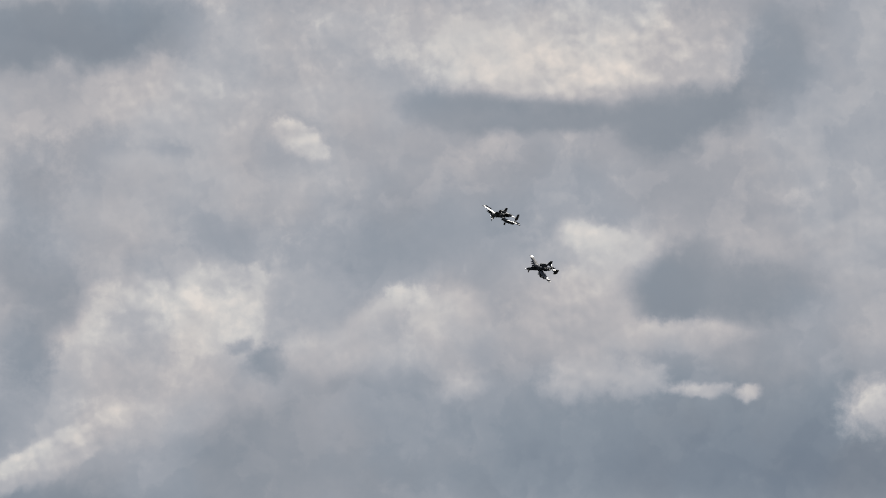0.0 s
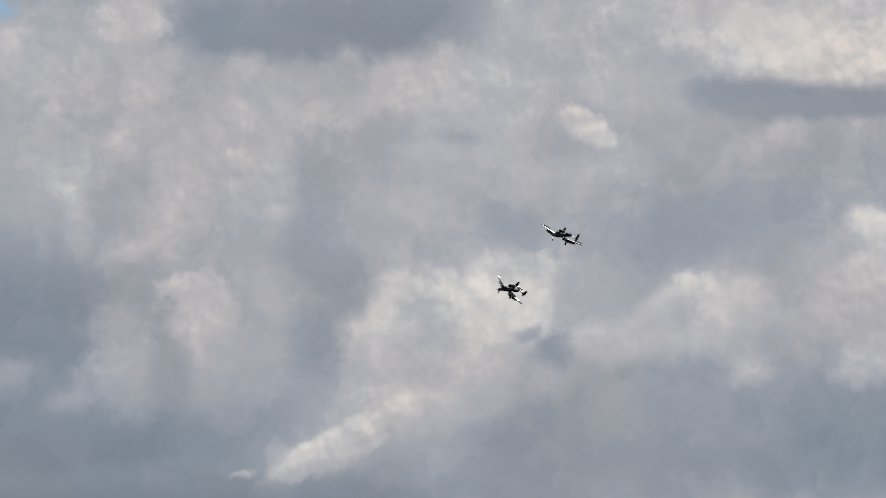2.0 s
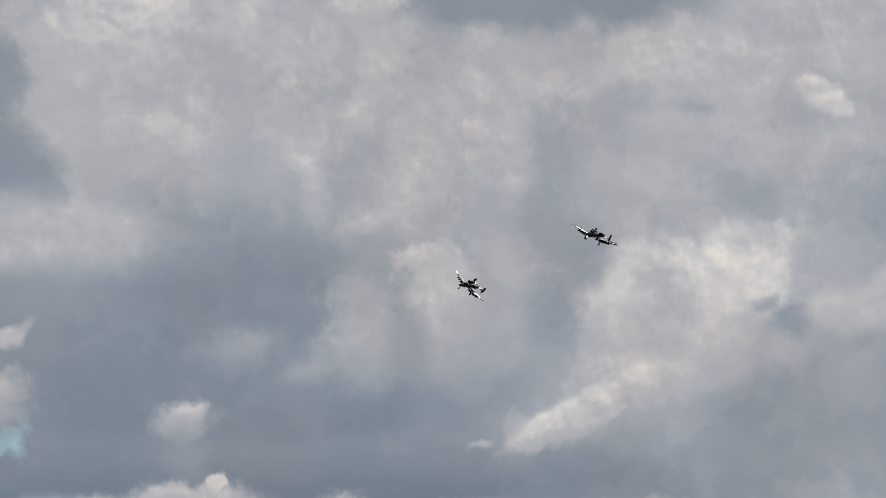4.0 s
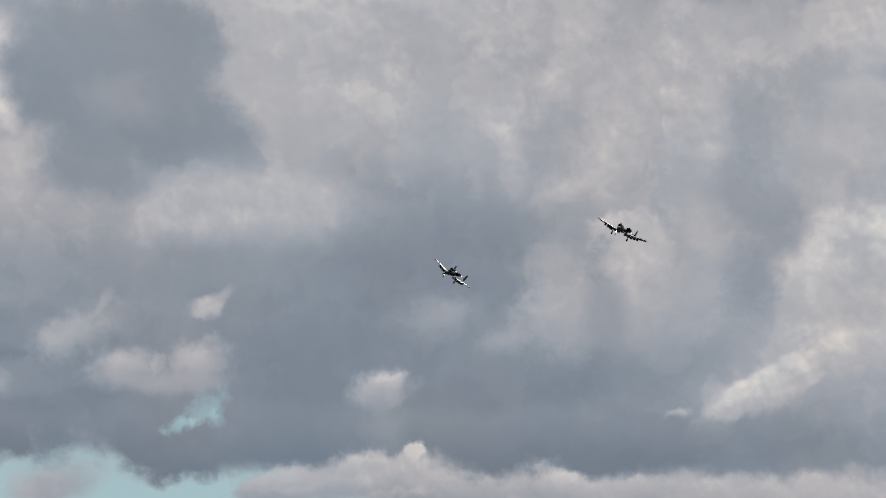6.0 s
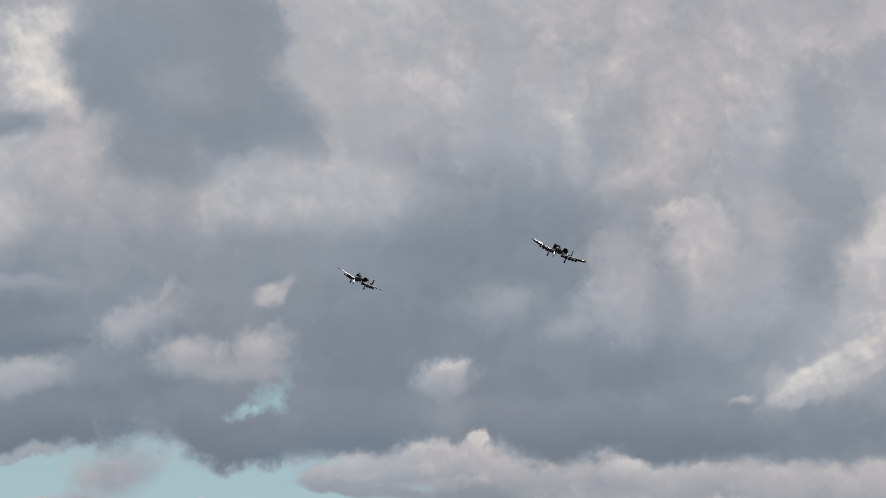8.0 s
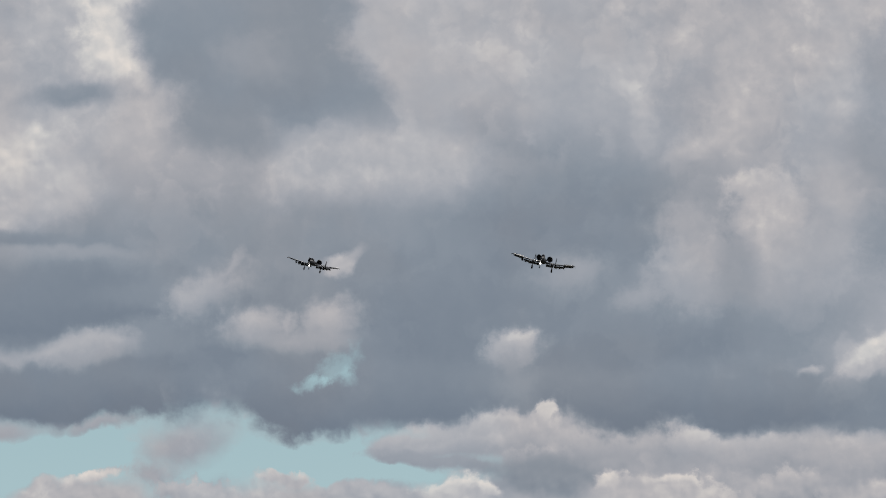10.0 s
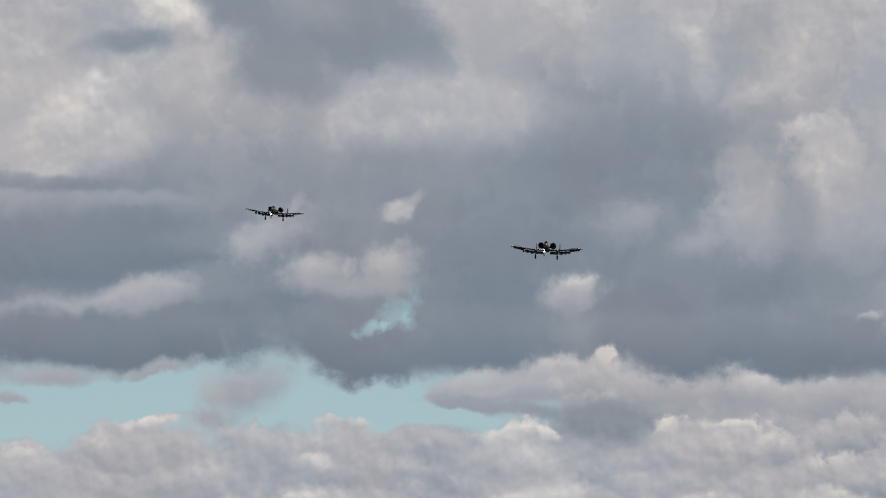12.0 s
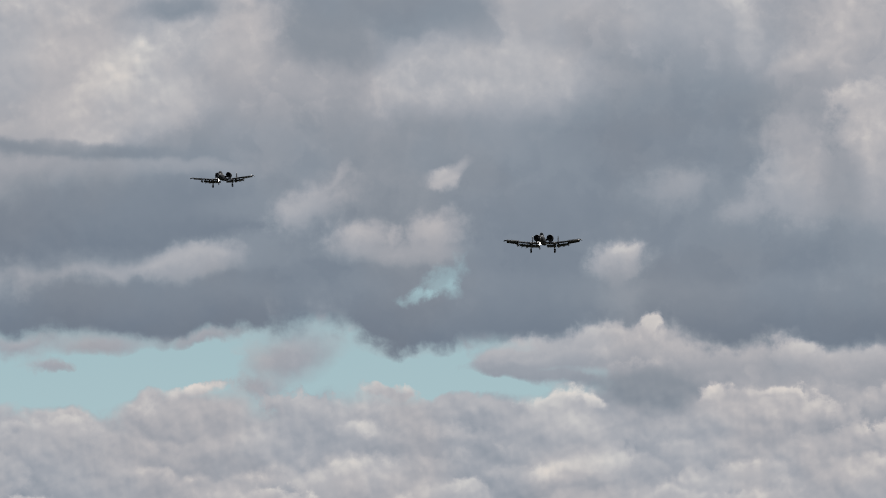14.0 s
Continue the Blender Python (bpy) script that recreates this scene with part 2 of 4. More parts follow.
OPEN_SKY = [
    (-4.05, 2.71, 1.90, 0.55, 0, 1, 0.2, 0),
    (-1.52, 2.83, 2.42, 0.49, 0, 1, 0.2, 0),
    (0.55, 2.67, 1.27, 0.25, -3, 1, 0.2, 0),
]
HOLES = [
    (-0.03, 3.72, 0.20, 0.10, 35, 0.58, 0.7, 0),
    (-0.24, 3.56, 0.17, 0.07, 15, 0.66, 0.6, 0),
    (0.08, 3.65, 0.07, 0.08, 0, 0.5, 0.7, 0),
    (2.28, 8.38, 0.20, 0.14, 20, 1, 0.6, 0),
]
# finer lights and shades within those masses
CUMULUS_BODY = [
    (6.95, 4.57, 1.09, 0.34, 18, 0.72, 0.6, 0.7),
    (8.51, 5.55, 0.34, 0.29, 0, 0.6, 0.55, 0.7),
    (6.15, 4.91, 0.34, 0.32, 0, 0.8, 0.66, 0.6),
    (6.66, 5.54, 0.40, 0.26, 10, 0.86, 0.72, 0.5),
    (7.35, 5.46, 0.43, 0.43, 0, 1.02, 0.88, 0.5),
    (7.58, 5.78, 0.29, 0.14, 10, 0.88, 0.75, 0.5),
    (5.92, 4.05, 0.75, 0.17, 25, 0.88, 0.72, 0.35),
    (5.47, 3.77, 0.40, 0.13, 15, 0.88, 0.72, 0.4),
    (6.55, 4.31, 0.46, 0.17, 20, 0.84, 0.7, 0.5),
    (8.02, 4.92, 0.17, 0.18, 40, 0.26, 0.3, 0.5),
    (7.73, 5.11, 0.13, 0.06, 15, 0.45, 0.4, 0.5),
    (5.57, 5.02, 0.26, 0.34, 0, 0.3, 0.25, 0.6),
]
EAST_HEAPS = [
    (8.74, 5.15, 0.52, 0.16, 15, 0.78, 0.66, 0.6),
    (9.55, 5.06, 0.63, 0.17, 10, 0.74, 0.62, 0.7),
    (10.01, 5.41, 0.20, 0.23, 0, 0.8, 0.68, 0.6),
    (9.08, 5.38, 0.40, 0.14, 38, 0.8, 0.68, 0.5),
    (9.40, 5.61, 0.17, 0.13, 35, 0.95, 0.75, 0.5),
    (11.39, 5.38, 0.46, 0.34, 0, 0.74, 0.64, 0.8),
    (11.74, 5.89, 0.26, 0.34, 0, 0.84, 0.72, 0.5),
    (11.60, 6.15, 0.29, 0.14, 0, 0.9, 0.8, 0.5),
    (11.25, 6.23, 0.16, 0.09, -25, 1, 0.85, 0.45),
    (12.15, 5.66, 0.43, 0.34, 10, 0.24, 0.2, 0.35),
    (12.89, 5.66, 0.40, 0.29, 0, 0.3, 0.24, 0.5),
]
EAST_FOOT = [
    (12.09, 5.20, 0.40, 0.16, -10, 0.82, 0.66, 0.4),
    (12.49, 5.20, 0.34, 0.14, 5, 0.76, 0.62, 0.5),
    (12.43, 4.64, 0.23, 0.06, 0, 0.84, 0.7, 0.5),
    (12.89, 4.60, 0.10, 0.07, 0, 0.84, 0.7, 0.5),
    (11.80, 4.75, 0.23, 0.14, 15, 0.74, 0.62, 0.6),
    (11.28, 4.75, 0.34, 0.16, 20, 0.76, 0.62, 0.6),
    (10.01, 4.75, 0.17, 0.20, 0, 0.7, 0.6, 0.7),
    (13.99, 6.11, 0.34, 0.17, 15, 0.74, 0.62, 0.6),
    (13.47, 6.17, 0.34, 0.11, 15, 0.7, 0.6, 0.6),
    (14.17, 6.28, 0.23, 0.17, 0, 0.72, 0.62, 0.6),
]
EAST_HIGH = [
    (10.82, 7.79, 1.03, 0.20, -3, 0.98, 0.8, 0.45),
    (10.76, 7.48, 1.15, 0.14, -3, 0.26, 0.32, 0.5),
    (12.10, 7.44, 0.52, 0.23, 15, 0.26, 0.24, 0.5),
    (8.44, 7.13, 0.17, 0.11, -35, 0.95, 0.8, 0.5),
    (8.21, 7.28, 0.15, 0.10, 0, 0.96, 0.82, 0.5),
    (6.94, 7.44, 0.69, 0.29, 15, 0.74, 0.66, 0.7),
    (7.69, 8.19, 0.52, 0.40, 30, 0.76, 0.66, 0.7),
    (6.19, 7.09, 0.34, 0.23, 0, 0.46, 0.42, 0.6),
    (7.00, 7.07, 0.23, 0.11, 0, 0.46, 0.44, 0.6),
    (6.71, 6.92, 0.34, 0.14, 0, 0.72, 0.62, 0.6),
    (6.02, 6.29, 0.40, 0.23, 0, 0.62, 0.56, 0.7),
    (9.43, 6.13, 0.52, 0.29, 15, 0.36, 0.36, 0.7),
]
CENTRE_HIGH = [
    (0.76, 7.86, 0.63, 0.29, 0, 0.82, 0.68, 0.6),
    (1.28, 7.70, 0.23, 0.17, 0, 0.86, 0.74, 0.5),
    (2.38, 8.05, 0.23, 0.17, 0, 0.84, 0.72, 0.6),
    (4.93, 8.10, 0.63, 0.13, 0, 0.26, 0.22, 0.5),
    (0.31, 5.62, 0.80, 0.26, 5, 0.82, 0.68, 0.5),
    (0.49, 5.91, 0.69, 0.17, 0, 0.76, 0.68, 0.6),
    (7.13, 7.13, 0.69, 0.40, 25, 0.74, 0.64, 0.7),
    (6.38, 6.27, 0.52, 0.29, 0, 0.7, 0.6, 0.6),
    (8.23, 6.66, 0.52, 0.23, 10, 0.7, 0.6, 0.7),
    (6.32, 7.07, 0.29, 0.17, 0, 0.5, 0.46, 0.6),
    (0.14, 6.31, 0.29, 0.17, 0, 0.3, 0.26, 0.6),
]
CENTRE_RING = [
    (5.57, 6.62, 0.29, 0.40, 0, 0.4, 0.38, 0.7),
    (5.34, 5.98, 0.40, 0.23, 0, 0.36, 0.34, 0.7),
    (3.98, 6.59, 0.18, 0.32, 5, 0.76, 0.68, 0.5),
    (3.75, 5.98, 0.23, 0.08, 25, 0.78, 0.68, 0.5),
    (4.11, 6.27, 0.08, 0.29, -10, 0.78, 0.68, 0.5),
    (3.14, 6.15, 0.11, 0.29, 10, 0.7, 0.62, 0.6),
    (3.54, 6.27, 0.26, 0.23, 0, 0.46, 0.44, 0.7),
    (5.05, 6.44, 0.26, 0.57, -8, 0.7, 0.6, 0.6),
    (4.24, 5.52, 0.20, 0.17, 0, 0.82, 0.68, 0.5),
]
CENTRE_FOOT = [
    (4.47, 4.95, 0.26, 0.52, -5, 0.7, 0.56, 0.6),
    (3.60, 4.72, 0.32, 0.26, 0, 0.64, 0.5, 0.6),
    (5.10, 5.41, 0.29, 0.34, 0, 0.68, 0.58, 0.7),
    (2.39, 4.66, 0.34, 0.17, 10, 0.5, 0.42, 0.7),
    (1.76, 3.88, 0.22, 0.16, 5, 0.84, 0.66, 0.45),
    (0.01, 4.73, 0.13, 0.10, 20, 0.88, 0.7, 0.4),
    (4.76, 3.63, 0.10, 0.05, 15, 0.74, 0.64, 0.5),
]
DARK_LOBES = [
    (0.35, 7.12, 0.29, 0.34, 0, 0.66, 0.62, 0.5),
    (0.76, 6.72, 0.40, 0.34, 0, 0.68, 0.62, 0.6),
    (-1.73, 7.05, 0.32, 0.46, 10, 0.24, 0.2, 0.3),
    (-1.04, 7.40, 0.86, 0.46, 0, 0.3, 0.24, 0.4),
    (-0.29, 7.58, 0.46, 0.29, -20, 0.24, 0.24, 0.4),
    (0.06, 6.54, 0.49, 0.29, -25, 0.26, 0.18, 0.35),
    (-1.15, 6.19, 0.69, 0.34, -5, 0.24, 0.18, 0.4),
    (-0.92, 6.85, 0.34, 0.23, 0, 0.4, 0.32, 0.6),
    (0.35, 5.80, 0.63, 0.23, -3, 0.7, 0.63, 1),
    (-0.05, 5.91, 0.34, 0.17, 0, 0.68, 0.62, 1),
    (-2.13, 6.13, 0.40, 0.29, 20, 0.76, 0.66, 0.6),
    (1.10, 7.70, 0.34, 0.17, 0, 0.8, 0.7, 0.6),
]
CENTRE_RIBBON = [
    (4.28, 5.57, 0.17, 0.13, 0, 0.84, 0.72, 0.5),
    (4.54, 5.34, 0.17, 0.23, -20, 0.78, 0.66, 0.5),
    (4.54, 4.93, 0.20, 0.29, 10, 0.76, 0.62, 0.5),
    (3.65, 4.59, 0.34, 0.29, 0, 0.6, 0.48, 0.6),
    (3.07, 4.42, 0.23, 0.11, 20, 0.54, 0.46, 0.6),
    (4.05, 4.70, 0.20, 0.29, 0, 0.4, 0.36, 0.6),
]
WEST_BANDS = [
    (-3.66, 5.02, 0.75, 0.07, -3, 0.16, 0.14, 0.5),
    (-3.37, 4.86, 1.15, 0.07, 0, 0.5, 0.5, 0.5),
    (-3.48, 4.46, 1.15, 0.34, 2, 0.14, 0.1, 0.6),
    (-1.98, 4.00, 0.40, 0.17, 10, 0.26, 0.2, 0.6),
    (-2.62, 3.86, 0.43, 0.16, 15, 0.74, 0.55, 0.45),
    (-3.19, 3.71, 0.63, 0.10, 5, 0.55, 0.45, 0.6),
    (-3.48, 5.55, 0.63, 0.34, 30, 0.82, 0.68, 0.6),
    (-3.95, 5.95, 0.29, 0.23, 0, 0.8, 0.68, 0.6),
    (-3.08, 5.78, 0.23, 0.23, 40, 0.9, 0.76, 0.5),
    (0.44, 5.79, 0.69, 0.34, -5, 0.72, 0.63, 1),
    (-0.02, 5.90, 0.34, 0.17, 0, 0.72, 0.64, 1),
    (0.21, 5.21, 0.69, 0.23, 0, 0.3, 0.28, 0.8),
]
LOW_BODIES = [
    (-2.52, 2.31, 0.69, 0.24, 0, 0.72, 0.5, 0.5),
    (-1.29, 2.25, 0.52, 0.26, 0, 0.66, 0.46, 0.5),
    (-0.54, 2.34, 0.63, 0.26, 0, 0.76, 0.52, 0.45),
    (1.16, 2.22, 0.69, 0.28, 0, 0.76, 0.5, 0.5),
    (-3.81, 1.99, 0.69, 0.23, 0, 0.7, 0.5, 0.5),
    (2.97, 2.28, 0.69, 0.26, 0, 0.74, 0.52, 0.5),
]
BAND_LIGHTS = [
    (2.11, 3.23, 0.11, 0.13, -20, 0.88, 0.66, 0.3),
    (1.59, 3.14, 0.34, 0.11, 5, 0.78, 0.6, 0.5),
    (0.78, 3.00, 0.40, 0.11, 10, 0.76, 0.56, 0.5),
    (3.66, 2.99, 0.17, 0.10, -10, 0.86, 0.62, 0.5),
    (2.05, 2.57, 0.57, 0.20, 0, 0.26, 0.22, 0.8),
]
LOW_LIGHTS = [
    (-1.92, 1.99, 0.34, 0.23, 0, 0.72, 0.5, 0.6),
    (-3.35, 1.59, 0.69, 0.17, 0, 0.6, 0.5, 0.6),
    (0.38, 2.40, 0.52, 0.11, -3, 0.66, 0.5, 0.5),
    (-2.53, 2.57, 0.26, 0.07, 10, 1, 0.7, 0.4),
    (-0.54, 2.60, 0.29, 0.09, 0, 0.95, 0.7, 0.4),
    (1.16, 2.48, 0.34, 0.09, 10, 1.08, 0.75, 0.4),
    (1.53, 2.48, 0.14, 0.06, -20, 1.05, 0.7, 0.4),
    (2.77, 2.54, 0.16, 0.10, 10, 1, 0.7, 0.4),
    (3.40, 2.56, 0.17, 0.05, 0, 0.95, 0.7, 0.5),
    (-3.81, 2.25, 0.14, 0.06, 0, 0.95, 0.7, 0.4),
    (-4.39, 2.19, 0.13, 0.06, 0, 0.85, 0.6, 0.4),
]
LOW_PUFFS = [
    (-0.83, 2.17, 0.23, 0.09, 0, 0.86, 0.6, 0.5),
    (0.26, 1.59, 0.17, 0.11, 0, 0.88, 0.62, 0.4),
    (3.14, 1.76, 0.34, 0.11, 5, 0.8, 0.62, 0.5),
    (1.36, 2.17, 0.29, 0.14, 0, 0.85, 0.6, 0.5),
]
SKY_BASE, RAGGED = 0.58, 0.9
SKY_STOPS = [((tone + 0.3) / 1.6, colour) for tone, colour in (
    (-0.20, lin(102, 112, 124)),
    (0.00, lin(116, 126, 139)),
    (0.25, lin(137, 145, 155)),
    (0.50, lin(161, 164, 171)),
    (0.72, lin(182, 181, 184)),
    (0.90, lin(203, 200, 198)),
    (1.10, lin(225, 217, 210)),
)]

# far cumulus heaped along the horizon
_pick = random.Random(7)
LOW_HEAPS = []
for row, (height, count) in enumerate(((2.36, 9), (2.05, 11), (1.72, 11), (1.38, 10))):
    for k in range(count):
        LOW_HEAPS.append((-6.0 + 13.0 * (k + _pick.uniform(0.1, 0.9)) / count, height + _pick.uniform(-0.14, 0.1), _pick.uniform(0.28, 0.7), _pick.uniform(0.14, 0.28), _pick.uniform(-8, 8),
                          _pick.uniform(0.64, 0.95), _pick.uniform(0.26, 0.5), 0.28))


def cloud_nodes(name, heaped):
    """One cloud as a node group: a ragged oval that adds to the tone, or, heaped, that stands before it."""
    tree = bpy.data.node_groups.new(name, "ShaderNodeTree")
    g = Nodes(tree)
    for label, kind in (("At", "Vector"), ("Ragged", "Float"), ("Gate", "Float"), ("Total", "Float"), ("Place", "Vector"), ("Turn", "Vector"), ("Size", "Vector"),
                        ("Outer", "Float"), ("Inner", "Float"), ("Tear", "Float"), ("Top", "Float"), ("Foot", "Float")):
        tree.interface.new_socket(label, in_out="INPUT", socket_type="NodeSocket" + kind)
    tree.interface.new_socket("Total", in_out="OUTPUT", socket_type="NodeSocketFloat")
    at, ragged, gate, total, place, turn, size, outer, inner, tear, top, foot = g.add("NodeGroupInput").outputs[:12]
    ride = g.add("ShaderNodeCombineXYZ")
    g.put(gate, ride.inputs[2])
    m = g.add("ShaderNodeMapping", vector_type="TEXTURE")
    for v, socket in zip((g.vec("ADD", at, ride.outputs[0]), place, turn, size), m.inputs):
        g.put(v, socket)
    mask = g.span(g.math("MULTIPLY_ADD", ragged, tear, g.vec("LENGTH", m.outputs[0])), outer, inner, 0.0, 1.0)
    high = g.vec("DOT_PRODUCT", m.outputs[0], (0, 1, 0))
    if heaped:
        own = g.math("SUBTRACT", g.span(high, -1.0, 0.9, foot, top), total)
    else:
        own = g.math("MULTIPLY", g.span(high, -1.1, 0.5, foot, 1.0), top)
    g.put(g.math("MULTIPLY_ADD", mask, own, total), g.add("NodeGroupOutput").inputs[0])
    return tree


MASS_NODES = cloud_nodes("cloud_mass", False)
HEAP_NODES = cloud_nodes("cloud_heap", True)


NEAR_BILLOWS = ((1.7, 0.5), (4.0, 0.3), (9.5, 0.17))
FAR_BILLOWS = ((2.4, 0.5), (5.2, 0.34), (12.0, 0.12))


def near(lists, west, east, low, high):
    """The clouds that reach into a stretch of the sky."""
    out = []
    for m in [m for l in lists for m in l]:
        lean, soft = radians(m[4]), max(m[6], m[7])
        reach = 0.25 + (1.7 + min(1.0, abs(soft))) * (abs(m[2] * math.cos(lean)) + abs(m[3] * math.sin(lean)))
        rise = 0.25 + (1.7 + min(1.0, abs(soft))) * (abs(m[2] * math.sin(lean)) + abs(m[3] * math.cos(lean)))
        if m[0] - reach < east and m[0] + reach > west and m[1] - rise < high and m[1] + rise > low:
            out.append(m)
    return out


def make_sky_material(west, east, low, high):
    """The cloudy sky between two bearings and two heights; neighbours meet without a seam."""
    tree = bpy.data.node_groups.new("cloudy_sky_colour", "ShaderNodeTree")
    tree.interface.new_socket("Color", in_out="OUTPUT", socket_type="NodeSocketColor")
    g = Nodes(tree)
    # direction from the ground, as degrees across and up
    way = g.vec("NORMALIZE", g.add("ShaderNodeTexCoord").outputs["Object"])
    sep = g.add("ShaderNodeSeparateXYZ")
    g.put(way, sep.inputs[0])
    across = g.math("MULTIPLY", g.math("ARCTAN2", sep.outputs[0], sep.outputs[1]), 57.2958)
    up = g.math("MULTIPLY", g.math("ARCSINE", sep.outputs[2]), 57.2958)
    com = g.add("ShaderNodeCombineXYZ")
    g.put(across, com.inputs[0]), g.put(up, com.inputs[1])
    p = com.outputs[0]
    half = (0.5, 0.5, 0.5)
    # drifting shapes: the place is bent by soft noise at two scales
    w1 = g.vec("SCALE", g.vec("SUBTRACT", g.noise(p, 0.9, 2, 0.5, "Color", "2D"), half), scale=0.26)
    w2 = g.vec("SCALE", g.vec("SUBTRACT", g.noise(p, 3.0, 6, 0.58, "Color", "2D"), half), scale=0.17)
    q = g.vec("ADD", g.vec("ADD", p, w1), w2)
    r = g.vec("ADD", p, g.vec("SCALE", w2, scale=0.5))
    s = g.vec("ADD", p, g.vec("SCALE", w2, scale=0.8))

    def billows(at, sizes):
        """Heaped round billows at several scales, 0 on their crowns."""
        total = None
        for scale, share in sizes:
            v = g.add("ShaderNodeTexVoronoi", feature="SMOOTH_F1", voronoi_dimensions="2D")
            g.put(at, v.inputs["Vector"])
            v.inputs["Scale"].default_value = scale
            v.inputs["Smoothness"].default_value = 0.35
            d = g.math("MULTIPLY", v.outputs["Distance"], share)
            total = d if total is None else g.math("ADD", total, d)
        return total

    heap = billows(r, NEAR_BILLOWS)
    heap_lit = billows(g.vec("ADD", r, (0.03, 0.07, 0)), NEAR_BILLOWS)
    curd = g.noise(r, 2.6, 3, 0.5, dims="2D")
    curd_lit = g.noise(g.vec("ADD", r, (0.04, 0.09, 0)), 2.6, 3, 0.5, dims="2D")
    ragged = g.math("ADD", g.math("MULTIPLY", g.math("SUBTRACT", heap, 0.42), 0.8), g.math("MULTIPLY", g.math("SUBTRACT", g.noise(r, 3.0, 6, 0.6, dims="2D"), 0.5), 1.15))

    torn = g.math("ADD", g.math("MULTIPLY", g.math("SUBTRACT", heap, 0.42), 0.5), g.math("MULTIPLY", g.math("SUBTRACT", g.noise(r, 6.5, 5, 0.62, dims="2D"), 0.5), 1.9))

    def masses(lists, total, gate):
        """Adds soft masses one after another; gate only sets the order."""
        for a, e, ra, re, lean, amount, soft, fade in near(lists, west, east, low, high):
            n = g.add("ShaderNodeGroup", node_tree=MASS_NODES)
            small = max(ra, re) < 0.42
            values = (q, torn if small else ragged, gate, total, (a, e, 0), (0, 0, radians(lean + (180 if fade < 0 else 0))), (ra, re, 1e6), 1 + soft, max(0.0, 1 - soft), RAGGED * (1.1 if small else max(0.25, 1.1 - soft)), amount, 0.0 if fade else 1.0)
            for v, socket in zip(values, n.inputs):
                g.put(v, socket)
            total = gate = n.outputs[0]
        return total

    def heaps(lists, total, gate=None, cut=False, at=q, veil=0.0):
        """Clouds that stand before the others, with a lit top and a greyer foot; cut: they only hide what is behind."""
        for a, e, ra, re, lean, top, foot, soft in near(lists, west, east, low, high):
            soft += veil
            n = g.add("ShaderNodeGroup", node_tree=HEAP_NODES)
            small = max(ra, re) < 0.42
            values = (at, torn if small else ragged, total if gate is None else gate, total, (a, e, 0), (0, 0, radians(lean)), (ra, re, 1e6), 1 + soft, max(0.0, 1 - soft),
                      RAGGED * max(0.55 if small else 0.3, 1.1 - soft) * (1.25 if small else 1.0), 0.0 if cut else top, 0.0 if cut else foot)
            gate = None
            for v, socket in zip(values, n.inputs):
                g.put(v, socket)
            total = n.outputs[0]
        return total

    # tone: 0 slate base, 1 sunlit top
    n1 = g.math("MULTIPLY", g.math("SUBTRACT", g.noise(q, 0.55, 3, 0.5, dims="2D"), 0.5), 0.2)
    n2 = g.math("MULTIPLY", g.math("SUBTRACT", g.noise(r, 1.1, 5, 0.48, dims="2D"), 0.5), 0.42)
    # torn sheets of scud with one clear edge, at two sizes
    scud = g.math("MULTIPLY", g.math("SUBTRACT", g.span(g.noise(q, 1.5, 6, 0.56, dims="2D"), 0.48, 0.58, 0.0, 1.0), 0.5), 0.09)
    shreds = g.math("MULTIPLY", g.math("SUBTRACT", g.span(g.noise(g.vec("ADD", r, (7.3, 2.1, 0)), 3.4, 6, 0.6, dims="2D"), 0.46, 0.62, 0.0, 1.0), 0.5), 0.055)
    relief = g.math("ADD", g.math("MULTIPLY", g.math("SUBTRACT", heap_lit, heap), 0.5), g.math("MULTIPLY", g.math("SUBTRACT", curd, curd_lit), 0.6))
    fine = g.math("MULTIPLY", g.math("SUBTRACT", g.noise(r, 8.0, 4, 0.55, dims="2D"), 0.5), 0.08)
    lumps = g.math("ADD", relief, fine)
    tone = g.math("ADD", SKY_BASE, n1)
    tone = heaps([LEVELS_WEST, LEVELS_CENTRE, LEVELS_EAST], tone)
    tone = g.math("ADD", tone, g.math("MULTIPLY", g.math("ADD", n2, scud), g.span(tone, 0.2, 0.6, 0.45, 1.0)))
    tone = heaps([LIT_WEST, DARK_WEST, CENTRE_PUFFS, CUMULUS, EAST_PUFFS, EAST_SHADES, EAST_DARKS, EAST_TOPS], tone)
    broad = tone
    tone = heaps([CENTRE_HIGH, DARK_LOBES, WEST_BANDS, EAST_HIGH, CENTRE_RING, CENTRE_FOOT, CENTRE_RIBBON, CUMULUS_BODY, EAST_HEAPS, EAST_FOOT], tone, at=s, veil=0.14)
    tone = g.math("MULTIPLY_ADD", g.math("SUBTRACT", tone, broad), 0.88, broad)
    # curdled light and shade within every mass
    curdle = g.math("MULTIPLY", g.math("SUBTRACT", g.noise(g.vec("ADD", s, (3.1, 5.7, 0)), 1.9, 6, 0.52, dims="2D"), 0.5), 0.5)
    busy = g.span(g.noise(g.vec("ADD", p, (1.7, 8.3, 0)), 0.55, 2, 0.5, dims="2D"), 0.38, 0.62, 0.25, 1.0)
    tone = g.math("ADD", tone, g.math("MULTIPLY", g.math("MULTIPLY", curdle, busy), g.span(tone, 0.3, 0.8, 0.12, 1.0)))
    tone = heaps([BAND, BASES, PUFFS_WEST, CLOUDLETS, LOW_HEAPS, LOW_TOPS], tone)
    tone = heaps([LOW_BODIES, BAND_LIGHTS, LOW_LIGHTS, LOW_PUFFS], tone, at=s)
